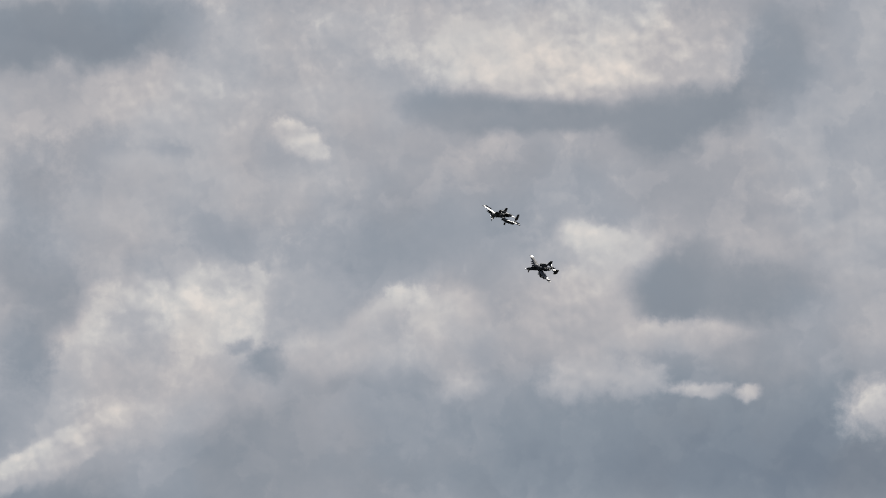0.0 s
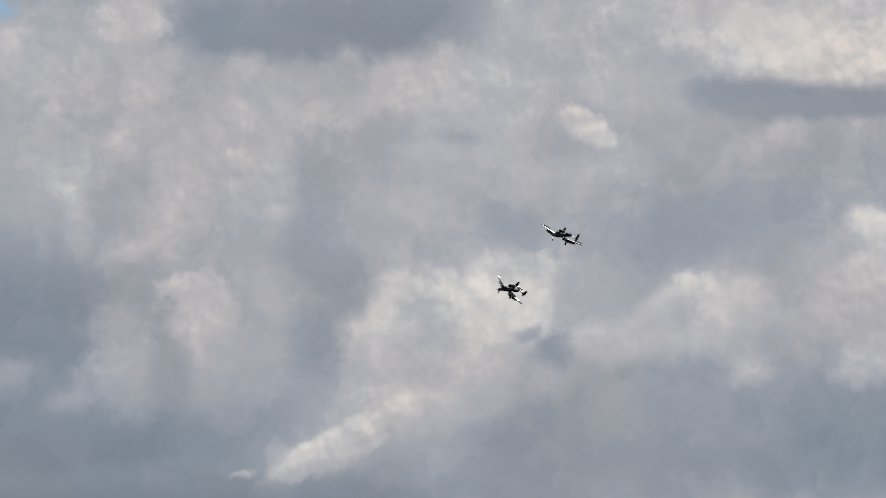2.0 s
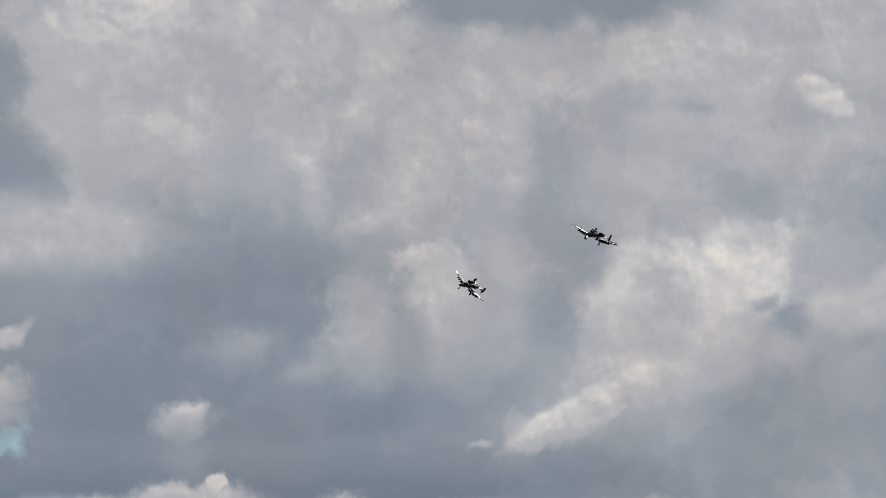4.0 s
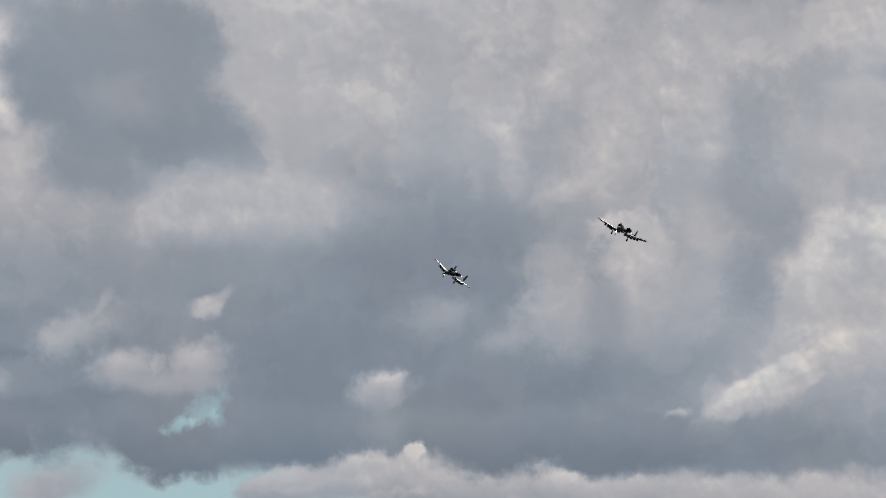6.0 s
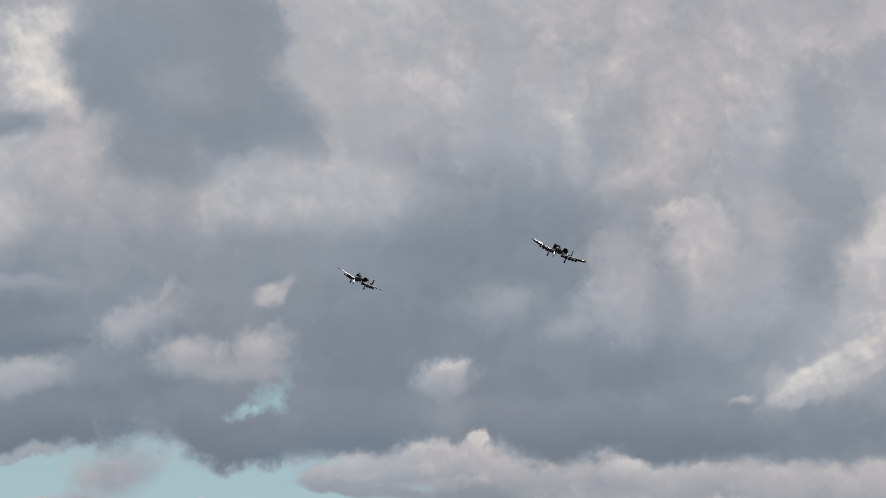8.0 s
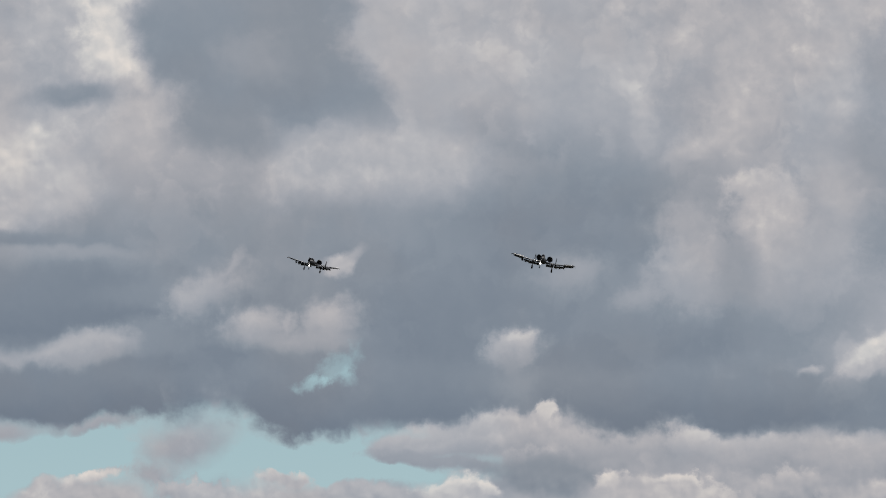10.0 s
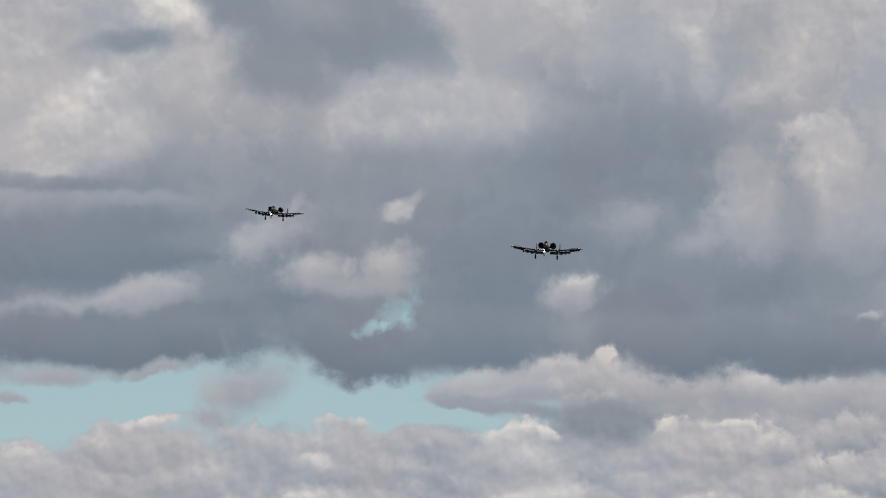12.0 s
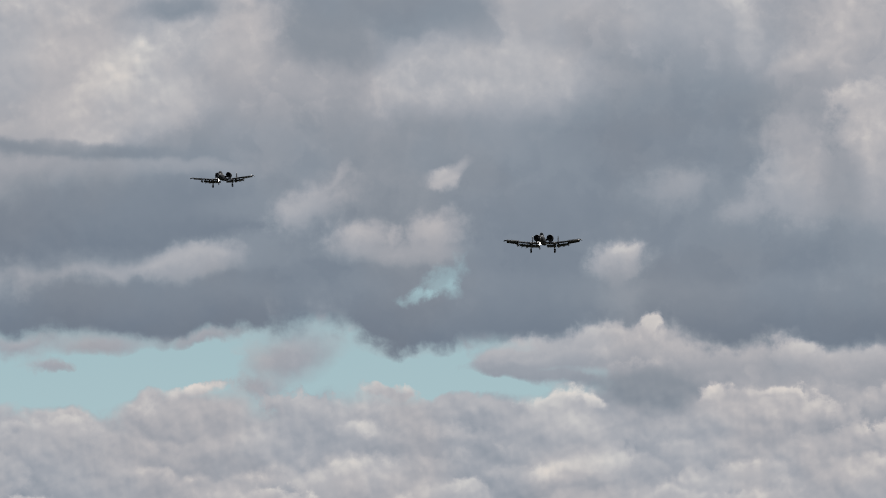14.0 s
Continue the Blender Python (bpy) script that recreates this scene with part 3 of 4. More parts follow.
    grain = g.math("MULTIPLY", g.math("SUBTRACT", g.noise(r, 13.0, 5, 0.6, dims="2D"), 0.5), 0.06)
    tone = g.math("ADD", tone, g.math("MULTIPLY", g.math("ADD", g.math("MULTIPLY", shreds, busy), grain), g.span(tone, 0.2, 0.7, 0.3, 1.0)))
    # lumps show on the lit cumulus more than in the smooth slate bases, and come and go
    show = g.math("MULTIPLY", g.span(tone, 0.45, 0.95, 0.1, 1.0), g.span(g.noise(p, 0.7, 2, 0.5, dims="2D"), 0.35, 0.65, 0.35, 1.0))
    tone = g.math("ADD", tone, g.math("MULTIPLY", lumps, show))
    # the farthest cumulus, low over the horizon, is small and knobbly
    knobs = g.math("SUBTRACT", billows(g.vec("ADD", r, (0.03, 0.06, 0)), FAR_BILLOWS), billows(r, FAR_BILLOWS))
    tone = g.math("ADD", tone, g.math("MULTIPLY", knobs, g.span(up, 2.35, 2.95, 0.44, 0.0)))
    cloud = g.ramp(g.span(tone, -0.3, 1.3, 0.0, 1.0, "LINEAR"), SKY_STOPS)
    gap = masses([OPEN_SKY], 0.0, tone)
    gap = heaps([BAND, BASES, CLOUDLETS, LOW_HEAPS, LOW_BODIES, LOW_LIGHTS], gap, cut=True)
    gap = masses([HOLES], gap, gap)
    gap = g.math("MAXIMUM", g.math("MINIMUM", gap, 1.0), 0.0)
    clear = g.ramp(g.span(up, 1.0, 9.0, 0.0, 1.0, "LINEAR"), [(0.0, lin(174, 197, 201)), (0.35, lin(159, 187, 195)), (1.0, lin(140, 175, 205))])
    # some cloud is warmer, some cooler
    hue = g.span(g.noise(p, 0.6, 3, 0.5, dims="2D"), 0.35, 0.65, 0.0, 1.0)
    cloud = g.mix(1.0, cloud, g.mix(hue, (0.98, 1.0, 1.018, 1), (1.015, 0.997, 0.99, 1)), "MULTIPLY")
    colour = g.mix(gap, cloud, clear)
    g.put(colour, g.add("NodeGroupOutput").inputs[0])
    mat = bpy.data.materials.new("cloudy_sky")
    mat.use_nodes = True
    g = Nodes(mat.node_tree)
    em = g.add("ShaderNodeEmission")
    g.put(g.add("ShaderNodeGroup", node_tree=tree).outputs[0], em.inputs[0])
    out = g.add("ShaderNodeOutputMaterial")
    g.put(em.outputs[0], out.inputs[0])
    return mat


def painted(name, colour, rough=0.45, metal=0.0, wear=0.25, scale=1.5, patches=None, gloss=0.5):
    """Paint or metal with blotches, streaks and a faint grain; patches: a second, darker camouflage colour."""
    mat = bpy.data.materials.new(name)
    mat.use_nodes = True
    g = Nodes(mat.node_tree)
    at = g.add("ShaderNodeTexCoord").outputs["Object"]
    b = g.add("ShaderNodeBsdfPrincipled")
    col = g.mix(g.span(g.noise(at, scale, 6, 0.6), 0.35, 0.7, 0.0, 1.0), (*colour, 1), (*[c * (1 - wear) for c in colour], 1))
    if patches:
        col = g.mix(g.span(g.noise(at, 0.42, 2, 0.4), 0.48, 0.53, 0.0, 1.0), col, (*patches, 1))
    col = g.mix(g.span(g.noise(at, 14.0, 4, 0.6), 0.55, 0.8, 0.0, 0.35), col, (*[c * 0.45 for c in colour], 1))
    g.put(col, b.inputs["Base Color"])
    g.put(g.span(g.noise(at, 3.0, 5, 0.6), 0.3, 0.7, rough * 0.8, min(1.0, rough * 1.25)), b.inputs["Roughness"])
    b.inputs["Metallic"].default_value = metal
    b.inputs["Specular IOR Level"].default_value = gloss
    bump = g.add("ShaderNodeBump")
    bump.inputs["Strength"].default_value = 0.08
    bump.inputs["Distance"].default_value = 0.01
    g.put(g.noise(at, 22.0, 3, 0.5), bump.inputs["Height"])
    g.put(bump.outputs[0], b.inputs["Normal"])
    out = g.add("ShaderNodeOutputMaterial")
    g.put(b.outputs[0], out.inputs[0])
    return mat


def glowing(name, colour, strength):
    mat = bpy.data.materials.new(name)
    mat.use_nodes = True
    g = Nodes(mat.node_tree)
    em = g.add("ShaderNodeEmission")
    em.inputs[0].default_value = (*colour, 1)
    em.inputs[1].default_value = strength
    out = g.add("ShaderNodeOutputMaterial")
    g.put(em.outputs[0], out.inputs[0])
    return mat


def make_ground_material():
    mat = bpy.data.materials.new("dry_grass_ground")
    mat.use_nodes = True
    g = Nodes(mat.node_tree)
    at = g.add("ShaderNodeTexCoord").outputs["Object"]
    b = g.add("ShaderNodeBsdfPrincipled")
    c = g.mix(g.noise(at, 0.012, 6, 0.6), (0.03, 0.035, 0.02, 1), (0.055, 0.052, 0.035, 1))
    c = g.mix(g.span(g.noise(at, 1.7, 6, 0.65), 0.4, 0.7, 0.0, 0.6), c, (0.02, 0.024, 0.014, 1))
    g.put(c, b.inputs["Base Color"])
    b.inputs["Roughness"].default_value = 0.95
    out = g.add("ShaderNodeOutputMaterial")
    g.put(b.outputs[0], out.inputs[0])
    return mat


SKY_PARTS = (-180.0, -2.5, 0.0, 2.5, 5.0, 7.5, 10.0, 12.5, 180.0)
SKY_HEIGHTS = (-1.0, 2.5, 5.0, 18.0)
M_SKY = [make_sky_material(a, b, c, d) for c, d in zip(SKY_HEIGHTS, SKY_HEIGHTS[1:]) for a, b in zip(SKY_PARTS, SKY_PARTS[1:])]
M_GROUND = make_ground_material()
M_GREY = painted("grey_airframe_paint", (0.052, 0.057, 0.066), 0.6, wear=0.3, patches=(0.022, 0.024, 0.029), gloss=0.06)
M_WING = painted("grey_wing_paint", (0.085, 0.092, 0.108), 0.47, wear=0.2, gloss=0.42)
M_DARK = painted("dark_grey_paint", (0.03, 0.032, 0.035), 0.5, wear=0.3, gloss=0.15)
M_STORE = painted("dull_store_paint", (0.04, 0.043, 0.04), 0.55, wear=0.3, gloss=0.15)
M_METAL = painted("bare_grey_metal", (0.25, 0.25, 0.26), 0.4, 0.9, wear=0.3, scale=6)
M_BURNT = painted("burnt_exhaust_metal", (0.06, 0.055, 0.05), 0.55, 0.8, wear=0.4, scale=6)
M_TYRE = painted("black_tyre_rubber", (0.015, 0.015, 0.016), 0.85, wear=0.3, scale=6)
M_STRUT = painted("grey_strut_enamel", (0.12, 0.12, 0.125), 0.5, wear=0.2, scale=6)
M_DUCT = painted("black_intake", (0.02, 0.02, 0.022), 0.6)
M_GLASS = painted("dark_canopy_glass", (0.012, 0.014, 0.016), 0.04, wear=0.0, gloss=0.06)
M_LIGHT = glowing("landing_light_glow", (1.0, 0.97, 0.92), 4.5)


# ---- ground and sky ----
def part(name, bm, material, parent, label=""):
    bmesh.ops.recalc_face_normals(bm, faces=bm.faces[:])
    me = bpy.data.meshes.new(name)
    bm.to_mesh(me)
    bm.free()
    me.materials.append(material)
    ob = new(name, me)
    if parent:
        ob.parent = parent
    if label:
        tagged(ob, label)
    return ob


def smooth(ob):
    ob.data.shade_smooth()
    return ob


FAR = 4600.0


def make_ground():
    bm = bmesh.new()
    bmesh.ops.create_circle(bm, cap_ends=True, segments=96, radius=FAR + 60)
    bmesh.ops.recalc_face_normals(bm, faces=bm.faces[:])
    ob = part("ground", bm, M_GROUND, None)
    return tagged(ob, "flat dry grass airfield reaching the horizon", "ground", kind="structure")


def make_backdrop():
    """A belt of cloudy sky all round the horizon, far behind the jets."""
    bm = bmesh.new()
    cols = 144
    rows = []
    for height in (-1.0, 1.0, 2.5, 3.75, 5.0, 7.0, 9.0, 12.0, 15.0, 18.0):
        e = radians(height)
        rows.append([bm.verts.new((FAR * math.cos(e) * math.cos(2 * math.pi * i / cols), FAR * math.cos(e) * math.sin(2 * math.pi * i / cols), FAR * math.sin(e))) for i in range(cols)])
    for a, b in zip(rows, rows[1:]):
        for i in range(cols):
            f = bm.faces.new((a[i], a[(i + 1) % cols], b[(i + 1) % cols], b[i]))
            middle = f.calc_center_median()
            bearing = math.degrees(math.atan2(middle.x, middle.y))
            height = math.degrees(math.asin(middle.z / middle.length))
            f.material_index = sum(bearing > edge for edge in SKY_PARTS[1:-1]) + (len(SKY_PARTS) - 1) * sum(height > edge for edge in SKY_HEIGHTS[1:-1])
    ob = smooth(part("sky_backdrop", bm, M_SKY[0], None))
    for m in M_SKY[1:]:
        ob.data.materials.append(m)
    return tagged(ob, "overcast sky of grey and sunlit cumulus with pale blue gaps", "sky", kind="structure")


make_ground()
make_backdrop()


# ---- the jets: nose along +x, left wing along +y; s is metres behind the nose ----
CG = 7.6


def loft(bm, rings, cap=True):
    loops = [[bm.verts.new(v) for v in r] for r in rings]
    n = len(loops[0])
    for a, b in zip(loops, loops[1:]):
        for i in range(n):
            bm.faces.new((a[i], a[(i + 1) % n], b[(i + 1) % n], b[i]))
    if cap:
        bm.faces.new(loops[0])
        bm.faces.new(loops[-1])
    return bm


def oval(s, y, z, ry, rz, n=24, power=2.0):
    out = []
    for i in range(n):
        a = 2 * math.pi * i / n
        c, d = math.cos(a), math.sin(a)
        out.append((CG - s, y + ry * math.copysign(abs(c) ** (2 / power), c), z + rz * math.copysign(abs(d) ** (2 / power), d)))
    return out


def body(sections, n=24, power=2.0):
    return loft(bmesh.new(), [oval(*sec, n=n, power=power) for sec in sections])


def foil(le, chord, y, z, thick, n=9, droop=0.0):
    """A closed wing section at span y: leading edge s, chord, thickness ratio."""
    up, low = [], []
    for i in range(n + 1):
        x = 0.5 - 0.5 * math.cos(math.pi * i / n)
        t = 5 * thick * (0.2969 * math.sqrt(x) - 0.126 * x - 0.3516 * x * x + 0.2843 * x ** 3 - 0.1036 * x ** 4)
        camber = 0.06 * x * (1 - x)
        up.append((CG - le - chord * x, y, z + chord * (camber + t) - droop * x))
        low.append((CG - le - chord * x, y, z + chord * (camber - t) - droop * x))
    return up + low[-2:0:-1]


def box(bm, x0, x1, y0, y1, z0, z1, bevel=0.0):
    made = bmesh.ops.create_cube(bm, size=1.0, matrix=Matrix.Translation(((x0 + x1) / 2, (y0 + y1) / 2, (z0 + z1) / 2)) @ Matrix.Diagonal((abs(x1 - x0), abs(y1 - y0), abs(z1 - z0), 1)))
    if bevel:
        edges = list({e for v in made["verts"] for e in v.link_edges})
        bmesh.ops.bevel(bm, geom=edges, offset=bevel, segments=2, affect="EDGES")
    return bm


def rod(bm, a, b, r0, r1=None, n=12):
    a, b = Vector(a), Vector(b)
    m = Matrix.Translation((a + b) / 2) @ (b - a).to_track_quat("Z", "Y").to_matrix().to_4x4()
    bmesh.ops.create_cone(bm, cap_ends=True, segments=n, radius1=r0, radius2=r0 if r1 is None else r1, depth=(b - a).length, matrix=m)
    return bm


def spin_profile(bm, profile, y, z, n=28, cap=False):
    """A body of revolution about an axis along x: (s, radius) pairs."""
    return loft(bm, [oval(s, y, z, r, r, n=n) for s, r in profile], cap)


def wheel_mesh(x, y, z, r, w, side=24):
    bm = bmesh.new()
    prof = [(-0.5, 0.62), (-0.5, 0.85), (-0.36, 0.97), (0.0, 1.0), (0.36, 0.97), (0.5, 0.85), (0.5, 0.62)]
    rings = [[(x + r * k * math.cos(2 * math.pi * i / side), y + w * o, z + r * k * math.sin(2 * math.pi * i / side)) for i in range(side)] for o, k in prof]
    return loft(bm, rings, cap=False)


def rim_mesh(x, y, z, r, w):
    bm = bmesh.new()
    rod(bm, (x, y - w * 0.4, z), (x, y + w * 0.4, z), r * 0.64, n=20)
    rod(bm, (x, y - w * 0.52, z), (x, y + w * 0.52, z), r * 0.2, n=12)
    return bm


WING_Z, WING_LE, WING_CHORD, BREAK, TIP = -0.45, 6.25, 2.8, 2.9, 8.4


def wing_at(y):
    """Leading edge, chord and height of the wing at span |y|."""
    y = abs(y)
    k = max(0.0, (y - BREAK) / (TIP - BREAK))
    return WING_LE + 0.45 * k, WING_CHORD - 1.1 * k, WING_Z + max(0.0, y - BREAK) * math.tan(radians(7.0))


def make_jet():
    jet = new("attack_jet")
    smooth(part("fuselage", body([(0.0, 0, -0.16, 0.06, 0.07), (0.12, 0, -0.15, 0.2, 0.22), (0.5, 0, -0.11, 0.36, 0.4), (1.3, 0, -0.03, 0.5, 0.6),
                                  (2.3, 0, 0.03, 0.58, 0.72), (3.5, 0, 0.06, 0.62, 0.78), (5.2, 0, 0.06, 0.64, 0.82), (7.0, 0, 0.05, 0.64, 0.82), (9.2, 0, 0.06, 0.62, 0.78),
                                  (11.5, 0, 0.14, 0.52, 0.62), (13.5, 0, 0.24, 0.4, 0.46), (15.0, 0, 0.31, 0.28, 0.32), (15.9, 0, 0.34, 0.16, 0.2), (16.2, 0, 0.35, 0.05, 0.07)], power=2.4), M_GREY, jet, "mottled grey fuselage"))
    smooth(part("canopy", body([(2.15, 0, 0.55, 0.1, 0.08), (2.5, 0, 0.66, 0.32, 0.34), (3.0, 0, 0.74, 0.42, 0.55), (3.6, 0, 0.8, 0.45, 0.66), (4.3, 0, 0.8, 0.44, 0.64), (5.0, 0, 0.78, 0.38, 0.46), (5.5, 0, 0.74, 0.28, 0.24)]), M_GLASS, jet, "dark glass bubble canopy"))
    for s, w, h in ((3.02, 0.435, 0.6), (4.9, 0.4, 0.55)):
        frame_bm = loft(bmesh.new(), [oval(s - 0.05, 0, 0.69, w, h), oval(s - 0.05, 0, 0.69, w + 0.03, h + 0.03), oval(s + 0.05, 0, 0.70, w + 0.03, h + 0.03), oval(s + 0.05, 0, 0.70, w, h)], False)
        part("canopy_frame", frame_bm, M_DARK, jet)
    smooth(part("spine", body([(4.9, 0, 0.66, 0.2, 0.3), (5.6, 0, 0.62, 0.32, 0.4), (7.5, 0, 0.6, 0.34, 0.36), (9.8, 0, 0.56, 0.28, 0.26), (12.0, 0, 0.5, 0.12, 0.12)]), M_GREY, jet))
    gun = bmesh.new()
    rod(gun, (CG + 0.55, -0.02, -0.34), (CG - 0.6, -0.02, -0.34), 0.1, 0.17, n=14)
    for i in range(7):
        a = 2 * math.pi * i / 7
        rod(gun, (CG + 0.62, -0.02 + 0.065 * math.cos(a), -0.34 + 0.065 * math.sin(a)), (CG, -0.02 + 0.065 * math.cos(a), -0.34 + 0.065 * math.sin(a)), 0.022, n=8)
    part("gun_barrel", gun, M_METAL, jet, "dark steel rotary gun muzzle")

    for side in (1, -1):
        # wing: flat centre section, tapered outer panel with dihedral, drooped tip
        cuts = [0.45, BREAK, 4.3, 5.7, 7.1, TIP]
        rings = []
        for y in cuts:
            le, ch, z = wing_at(y)
            rings.append(foil(le, ch, side * y, z, 0.155 - 0.004 * y))
        le, ch, z = wing_at(TIP)
        wing = smooth(part("wing", loft(bmesh.new(), rings), M_WING, jet, "grey straight wing"))
        tip = [foil(le - 0.02, ch + 0.03, side * (TIP + 0.004), z, 0.125), foil(le + 0.12, ch - 0.3, side * (TIP + 0.22), z - 0.06, 0.10), foil(le + 0.35, ch - 0.75, side * (TIP + 0.36), z - 0.24, 0.07)]
        smooth(part("wing_tip", loft(bmesh.new(), tip), M_DARK, wing, "dark drooped wing tip"))
        # lowered flaps and split aileron behind the wing
        for name, y0, y1, drop in (("flap", 0.75, 2.8, 0.55), ("flap", 2.95, 5.35, 0.5), ("aileron", 5.45, 8.1, 0.16)):
            fr = []
            for y in (y0, y1):
                le, ch, z = wing_at(y)
                fr.append(foil(le + ch * (0.93 if name == "flap" else 0.86), ch * (0.26 if name == "flap" else 0.2), side * y, z - (0.16 if name == "flap" else 0.05), 0.14, n=6, droop=drop))
            smooth(part(name, loft(bmesh.new(), fr), M_WING, wing))
        tip_light = bmesh.new()
        bmesh.ops.create_uvsphere(tip_light, u_segments=10, v_segments=8, radius=0.07, matrix=Matrix.Translation((CG - le - 0.35, side * (TIP + 0.3), z - 0.06)))
        part("navigation_light", tip_light, M_DARK, wing)

        # landing gear pod under the wing
        pod = smooth(part("gear_pod", body([(5.0, side * 2.62, -0.72, 0.05, 0.05), (5.4, side * 2.62, -0.74, 0.22, 0.24), (6.2, side * 2.62, -0.78, 0.32, 0.36), (7.6, side * 2.62, -0.78, 0.33, 0.36), (9.0, side * 2.62, -0.7, 0.22, 0.26), (9.8, side * 2.62, -0.62, 0.06, 0.08)], n=18), M_GREY, jet))
        leg = bmesh.new()
        rod(leg, (CG - 7.0, side * 2.62, -0.8), (CG - 7.45, side * 2.62, -1.75), 0.14)
        rod(leg, (CG - 7.42, side * 2.62, -1.65), (CG - 7.55, side * 2.62, -2.16), 0.1)
        rod(leg, (CG - 6.2, side * 2.62, -0.9), (CG - 7.4, side * 2.62, -1.6), 0.05)
        rod(leg, (CG - 7.55, side * 2.42, -2.16), (CG - 7.55, side * 2.8, -2.16), 0.06)
        gear = part("main_gear", leg, M_STRUT, jet, "grey enamelled main gear leg")
        smooth(part("tyre", wheel_mesh(CG - 7.55, side * 2.66, -2.16, 0.48, 0.36), M_TYRE, gear))
        part("rim", rim_mesh(CG - 7.55, side * 2.66, -2.16, 0.48, 0.36), M_METAL, gear)
        door = bmesh.new()
        box(door, CG - 6.1, CG - 7.0, side * 2.93, side * 2.96, -1.5, -0.85, 0.01)
        part("gear_door", door, M_GREY, gear)

        # engine high beside the rear fuselage
        ey, ez = side * 1.46, 0.9
        nac = smooth(part("engine_nacelle", spin_profile(bmesh.new(), [(8.95, 0.5), (8.45, 0.55), (8.3, 0.6), (8.3, 0.64), (8.42, 0.69), (8.9, 0.75), (9.7, 0.76), (10.6, 0.7), (11.4, 0.58), (11.55, 0.55), (11.4, 0.5)], ey, ez), M_GREY, jet, "grey turbofan nacelle"))
        fan = bmesh.new()
        rod(fan, (CG - 8.95, ey, ez), (CG - 9.0, ey, ez), 0.52, n=24)
        for i in range(22):
            a = 2 * math.pi * i / 22
            r = Matrix.Translation((CG - 8.9, ey, ez)) @ Matrix.Rotation(a, 4, "X") @ Matrix.Translation((0, 0, 0.31)) @ Matrix.Rotation(0.7, 4, "Z") @ Matrix.Diagonal((0.1, 0.015, 0.4, 1))
            bmesh.ops.create_cube(fan, size=1.0, matrix=r)
        part("fan", fan, M_DUCT, nac, "dark fan blades in the intake")
        sp = bmesh.new()
        rod(sp, (CG - 8.6, ey, ez), (CG - 8.9, ey, ez), 0.02, 0.15, n=14)
        part("spinner", sp, M_METAL, nac)
        ex = bmesh.new()
        spin_profile(ex, [(11.3, 0.46), (11.9, 0.38), (11.9, 0.35), (11.3, 0.4)], ey, ez)
        rod(ex, (CG - 11.2, ey, ez), (CG - 12.15, ey, ez), 0.22, 0.04, n=14)
        smooth(part("exhaust", ex, M_BURNT, nac, "burnt metal exhaust nozzle"))
        pyl = [[(CG - (9.0 + 0.25 * k) - c, side * (0.35 + 0.5 * k), 0.5 + 0.3 * k + h) for c, h in ((0, 0), (0.4, 0.1), (1.9, 0.1), (2.6, 0), (1.9, -0.12), (0.4, -0.12))] for k in (0, 1)]
        part("engine_pylon", loft(bmesh.new(), pyl), M_GREY, nac)

        # tailplane with its fin
        tail = smooth(part("tailplane", loft(bmesh.new(), [foil(13.55, 1.75, 0.02 * side, 0.34, 0.12), foil(13.55, 1.75, side * 2.8, 0.34, 0.11)]), M_WING, jet, "grey tailplane"))
        el = [foil(15.2, 0.42, side * y, 0.36, 0.12, n=6, droop=0.04) for y in (0.4, 2.7)]
        smooth(part("elevator", loft(bmesh.new(), el), M_WING, tail))
        # upright fin, swept at the front and rounded at top and foot
        fin_rings = []
        for z, le_s, ch in ((-0.62, 13.9, 1.1), (-0.5, 13.6, 1.6), (0.3, 13.35, 2.15), (1.3, 13.72, 1.85), (1.8, 13.95, 1.6), (2.02, 14.15, 1.25), (2.08, 14.4, 0.8)):
            fin_rings.append([(x, side * 2.87 + (zz - 0.0) * 1.0, z) for x, _, zz in foil(le_s, ch, 0, 0, 0.10 if z < 2 else 0.05)])
        fin = smooth(part("fin", loft(bmesh.new(), fin_rings), M_DARK, jet, "dark grey upright tail fin"))
        rud = []
        for z, le_s in ((-0.3, 15.35), (1.6, 15.42)):
            rud.append([(x, side * 2.87 + zz, z) for x, _, zz in foil(le_s, 0.34, 0, 0, 0.14, n=6)])
        smooth(part("rudder", loft(bmesh.new(), rud), M_DARK, fin))

        # weapon pylons and what hangs on them
        for y, size in ((1.35, 0.8), (3.55, 1.2), (4.6, 1.1), (5.6, 0.9)):
            le, ch, z = wing_at(y)
            pb = bmesh.new()
            rings = []
            for dz, a, c in ((-0.12, 0.15, ch * 0.62), (-0.48, 0.25, ch * 0.52)):
                rings.append([(CG - le - a - c * u, side * y + v, z + dz) for u, v in ((0, 0), (0.2, 0.06), (0.8, 0.06), (1, 0), (0.8, -0.06), (0.2, -0.06))])
            py = part("weapon_pylon", loft(pb, rings), M_STORE, jet, "dull grey wing pylon")
            r = 0.26 * size
            sm = le + 0.3 + ch * 0.27
            half = 1.5 * size
            st = body([(sm - half, side * y, z - 0.68, 0.03, 0.03), (sm - half * 0.8, side * y, z - 0.68, r * 0.7, r * 0.7), (sm - half * 0.4, side * y, z - 0.68, r, r), (sm + half * 0.5, side * y, z - 0.68, r, r), (sm + half * 0.9, side * y, z - 0.68, r * 0.55, r * 0.55), (sm + half, side * y, z - 0.68, 0.06, 0.06)], n=14)
            store = smooth(part("store", st, M_STORE, py, "dark slung store"))
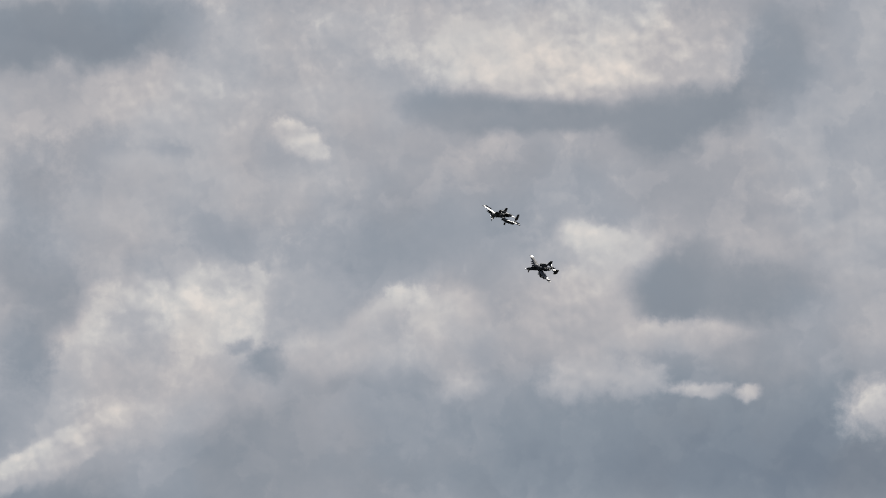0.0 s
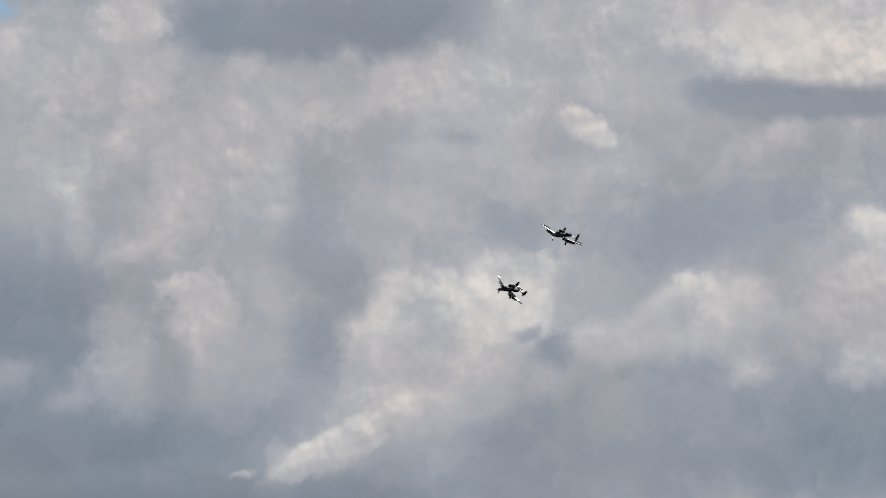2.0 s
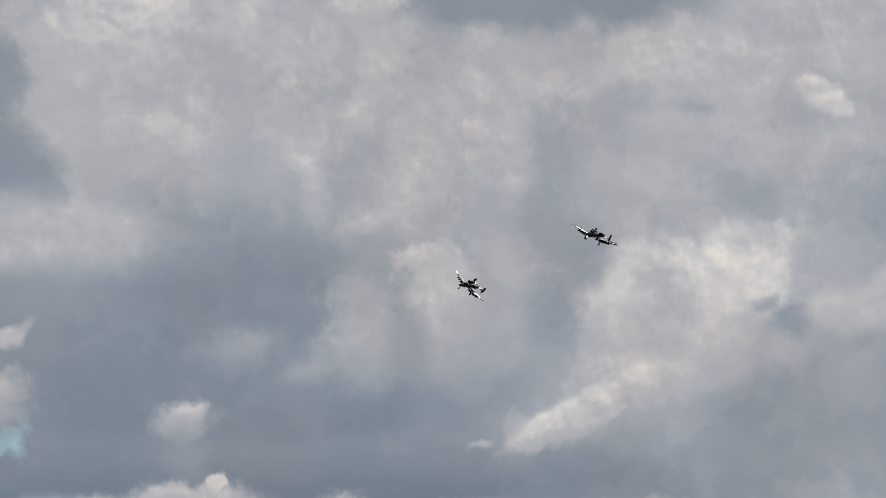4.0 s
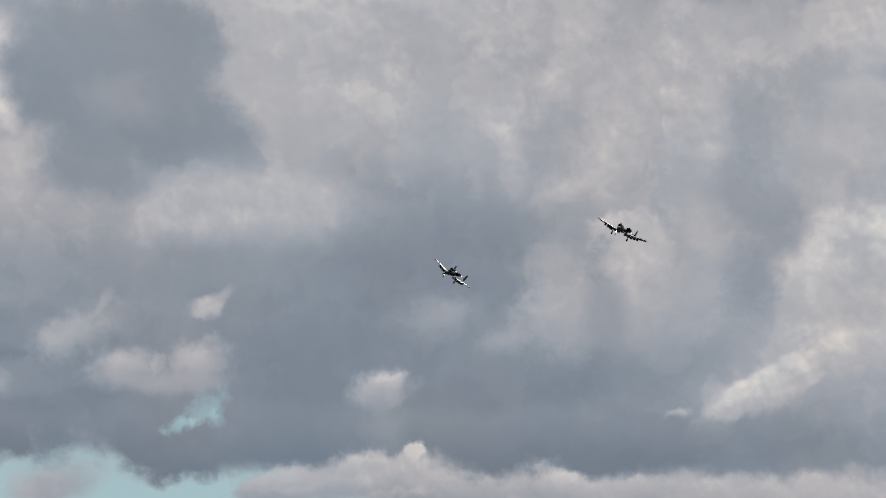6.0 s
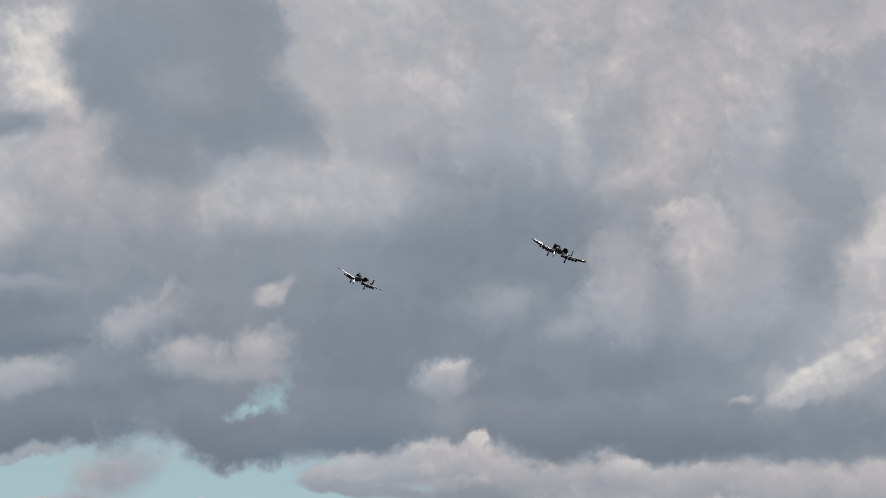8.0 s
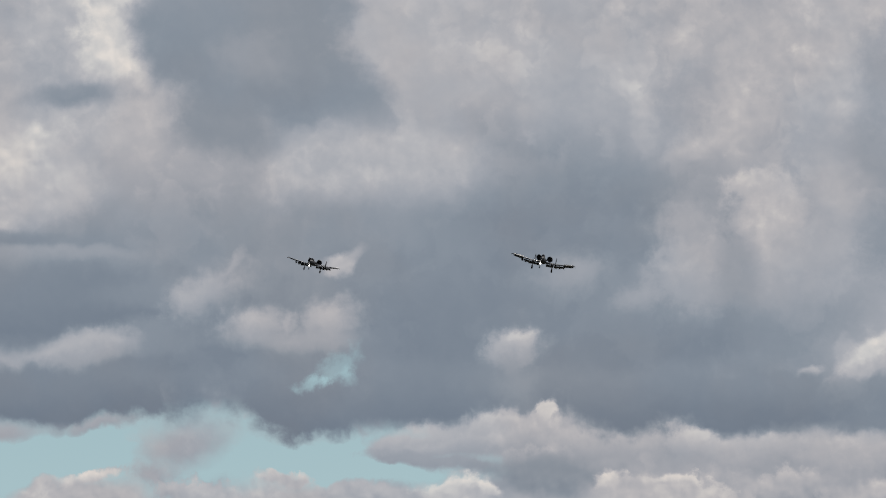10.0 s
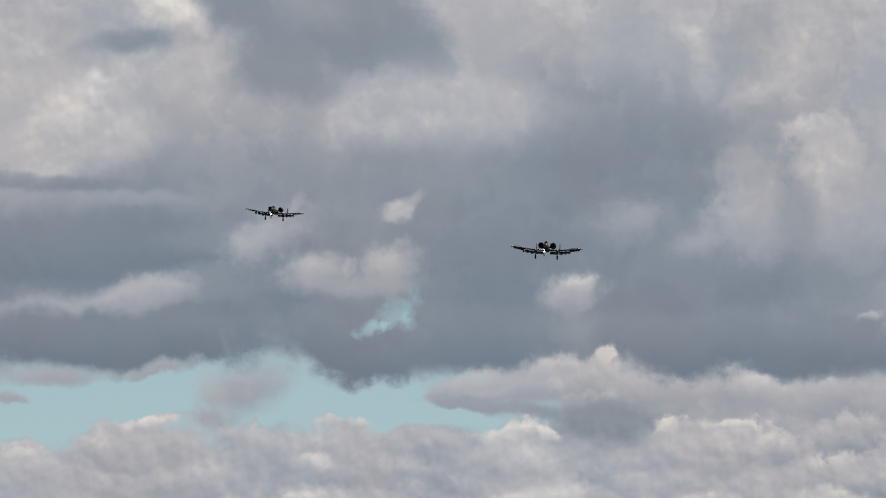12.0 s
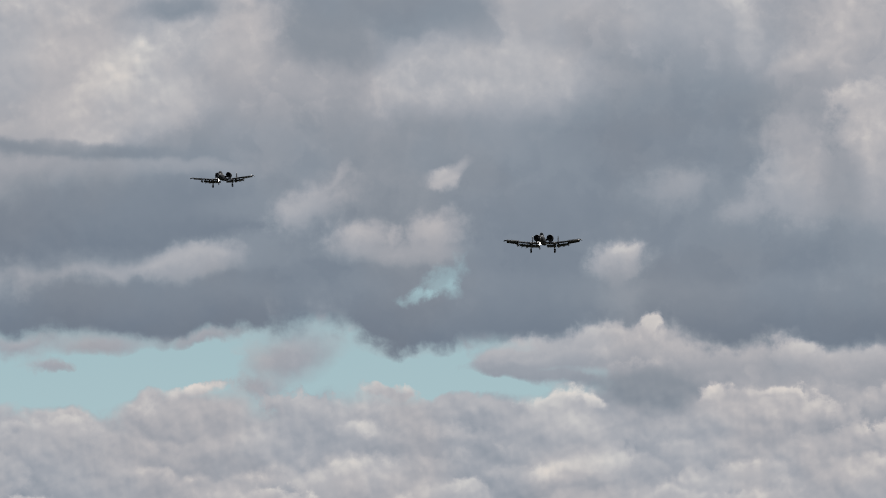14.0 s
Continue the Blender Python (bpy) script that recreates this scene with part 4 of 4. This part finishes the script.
            for i in range(4):
                fins = bmesh.new()
                a = math.pi / 4 + i * math.pi / 2
                m = Matrix.Translation((CG - sm - half * 0.85, side * y, z - 0.68)) @ Matrix.Rotation(a, 4, "X") @ Matrix.Translation((0, 0, r * 1.1)) @ Matrix.Diagonal((0.3 * size, 0.02, r * 1.2, 1))
                bmesh.ops.create_cube(fins, size=1.0, matrix=m)
                part("store_fin", fins, M_STORE, py)

    # nose gear, set to the right of the gun
    leg = bmesh.new()
    rod(leg, (CG - 2.6, -0.3, -0.5), (CG - 2.4, -0.3, -1.6), 0.085)
    rod(leg, (CG - 2.42, -0.3, -1.5), (CG - 2.35, -0.3, -2.2), 0.055)
    rod(leg, (CG - 3.6, -0.3, -0.6), (CG - 2.45, -0.3, -1.5), 0.04)
    rod(leg, (CG - 2.35, -0.44, -2.2), (CG - 2.35, -0.16, -2.2), 0.05)
    gear = part("nose_gear", leg, M_STRUT, jet, "grey enamelled nose gear leg")
    smooth(part("tyre", wheel_mesh(CG - 2.35, -0.3, -2.2, 0.33, 0.2), M_TYRE, gear))
    part("rim", rim_mesh(CG - 2.35, -0.3, -2.2, 0.33, 0.2), M_METAL, gear)
    door = bmesh.new()
    box(door, CG - 2.0, CG - 3.3, -0.62, -0.59, -1.3, -0.7, 0.01)
    part("gear_door", door, M_GREY, gear)
    for name, z, r in (("landing_light", -1.34, 0.2), ("taxi_light", -0.96, 0.12)):
        lamp = bmesh.new()
        loft(lamp, [oval(q, -0.3, z, k, k, n=18) for q, k in ((2.3, r * 0.5), (2.25, r * 1.1), (1.75, r * 1.1), (1.75, r * 1.02), (2.2, r * 1.02))], False)
        shell = part(name, lamp, M_DUCT, gear, "lit white lamp on the nose gear leg")
        lens = bmesh.new()
        rod(lens, (CG - 2.2, -0.3, z), (CG - 2.17, -0.3, z), r, n=18)
        part("lens", lens, M_LIGHT, shell, "glowing white lens")
    # aerials on spine and belly
    for name, s, z0, z1 in (("aerial", 6.6, 0.95, 1.3), ("aerial", 8.2, -0.95, -0.7), ("aerial", 4.6, -1.0, -0.72)):
        ab = bmesh.new()
        rings = [[(CG - s - a - c * u, v, z) for u, v in ((0, 0), (0.4, 0.02), (1, 0), (0.4, -0.02))] for z, a, c in ((z0 if z0 > 0 else z1, 0, 0.34), (z1 if z0 > 0 else z0, 0.12, 0.18))]
        part(name, loft(ab, rings), M_DARK, jet)
    return jet


lead = tagged(make_jet(), "grey twin-engined attack jet leading, wheels down, speed brakes open", "jet", "pair of attack jets")
wing_man = tagged(copy_thing(lead, pose(0, 0, 0)), "grey twin-engined attack jet trailing, wheels down, landing light on", "jet", "pair of attack jets")


def open_speed_brakes(jet):
    """Splits the ailerons of one jet into raised and lowered brake plates."""
    for wing in [c for c in jet.children if c.name.split(".")[0] == "wing"]:
        side = 1 if sum(v.co.y for v in wing.data.vertices) > 0 else -1
        for sign, lift in ((1, 0.062), (-1, 0.028)):
            rings = []
            for y in (5.5, 6.8, 8.15):
                le, ch, z = wing_at(y)
                x0, z0, long, tilt = CG - le - 0.7 * ch, z + sign * lift * ch, 0.33 * ch, radians(27)
                back, rise = long * math.cos(tilt), sign * long * math.sin(tilt)
                rings.append([(x0, side * y, z0), (x0 - back, side * y, z0 + rise), (x0 - back, side * y, z0 + rise + 0.03 * sign), (x0 - 0.1, side * y, z0 + 0.07 * sign)])
            part("speed_brake", loft(bmesh.new(), rings), M_DARK, wing, "open dark grey speed brake plate")


open_speed_brakes(lead)


# ---- flight: seconds, degrees right, degrees up, metres off, heading off the line of the camera's first axis, pitch, left bank ----
LEAD = [
    (0, 10.3969, 6.4047, 2101, 39.9, -3.7, 28.5),
    (1, 9.2041, 6.2377, 2043, 36.6, -3.5, 27.6),
    (2, 8.0702, 6.0760, 1984, 32.3, -3.1, 26.7),
    (3, 7.0029, 5.9084, 1926, 29.4, -1.8, 26.2),
    (4, 5.9848, 5.7723, 1866, 24.8, -0.4, 25.7),
    (6.5, 3.8847, 5.4232, 1713, 13.2, 0.7, 26.6),
    (9.5, 2.2718, 4.8664, 1529, 5.8, 0.7, 16.1),
    (11, 1.7958, 4.5470, 1435, 4.2, 1.1, 5.7),
    (12.5, 1.3955, 4.2404, 1341, 4.2, 2.3, 1.9),
    (14, 1.0203, 4.0782, 1251, 5.3, 3.1, -0.3),
]
TRAIL = [
    (0, 10.7928, 5.8627, 2464, 61.3, -3.0, 46.4),
    (1, 9.1081, 5.6818, 2410, 53.2, -3.0, 43.6),
    (2, 7.5335, 5.5237, 2352, 47.0, -2.4, 45.6),
    (3, 6.0515, 5.3831, 2291, 40.3, -1.7, 45.9),
    (4, 4.6998, 5.2581, 2228, 34.3, -0.8, 45.6),
    (6.5, 2.0618, 5.0152, 2062, 20.0, 0.6, 36.9),
    (9.5, 0.0162, 4.7597, 1854, 9.3, 0.3, 16.3),
    (11, -0.7594, 4.7106, 1746, 6.9, 0.8, 7.9),
    (12.5, -1.4950, 4.7052, 1636, 5.9, 1.1, 3.6),
    (14, -2.2497, 4.7211, 1525, 6.1, 1.6, -1.8),
]


def flown(t, az, el, far, heading, pitch, bank):
    x, y, z = (far * math.sin(radians(az)) * math.cos(radians(el)), far * math.cos(radians(az)) * math.cos(radians(el)), 1.7 + far * math.sin(radians(el)))
    return t, pose(x, y, z, -bank, -pitch, -90 - heading)


def motions():
    walk(lead, [flown(*r) for r in LEAD])
    walk(wing_man, [flown(*r) for r in TRAIL])


motions()
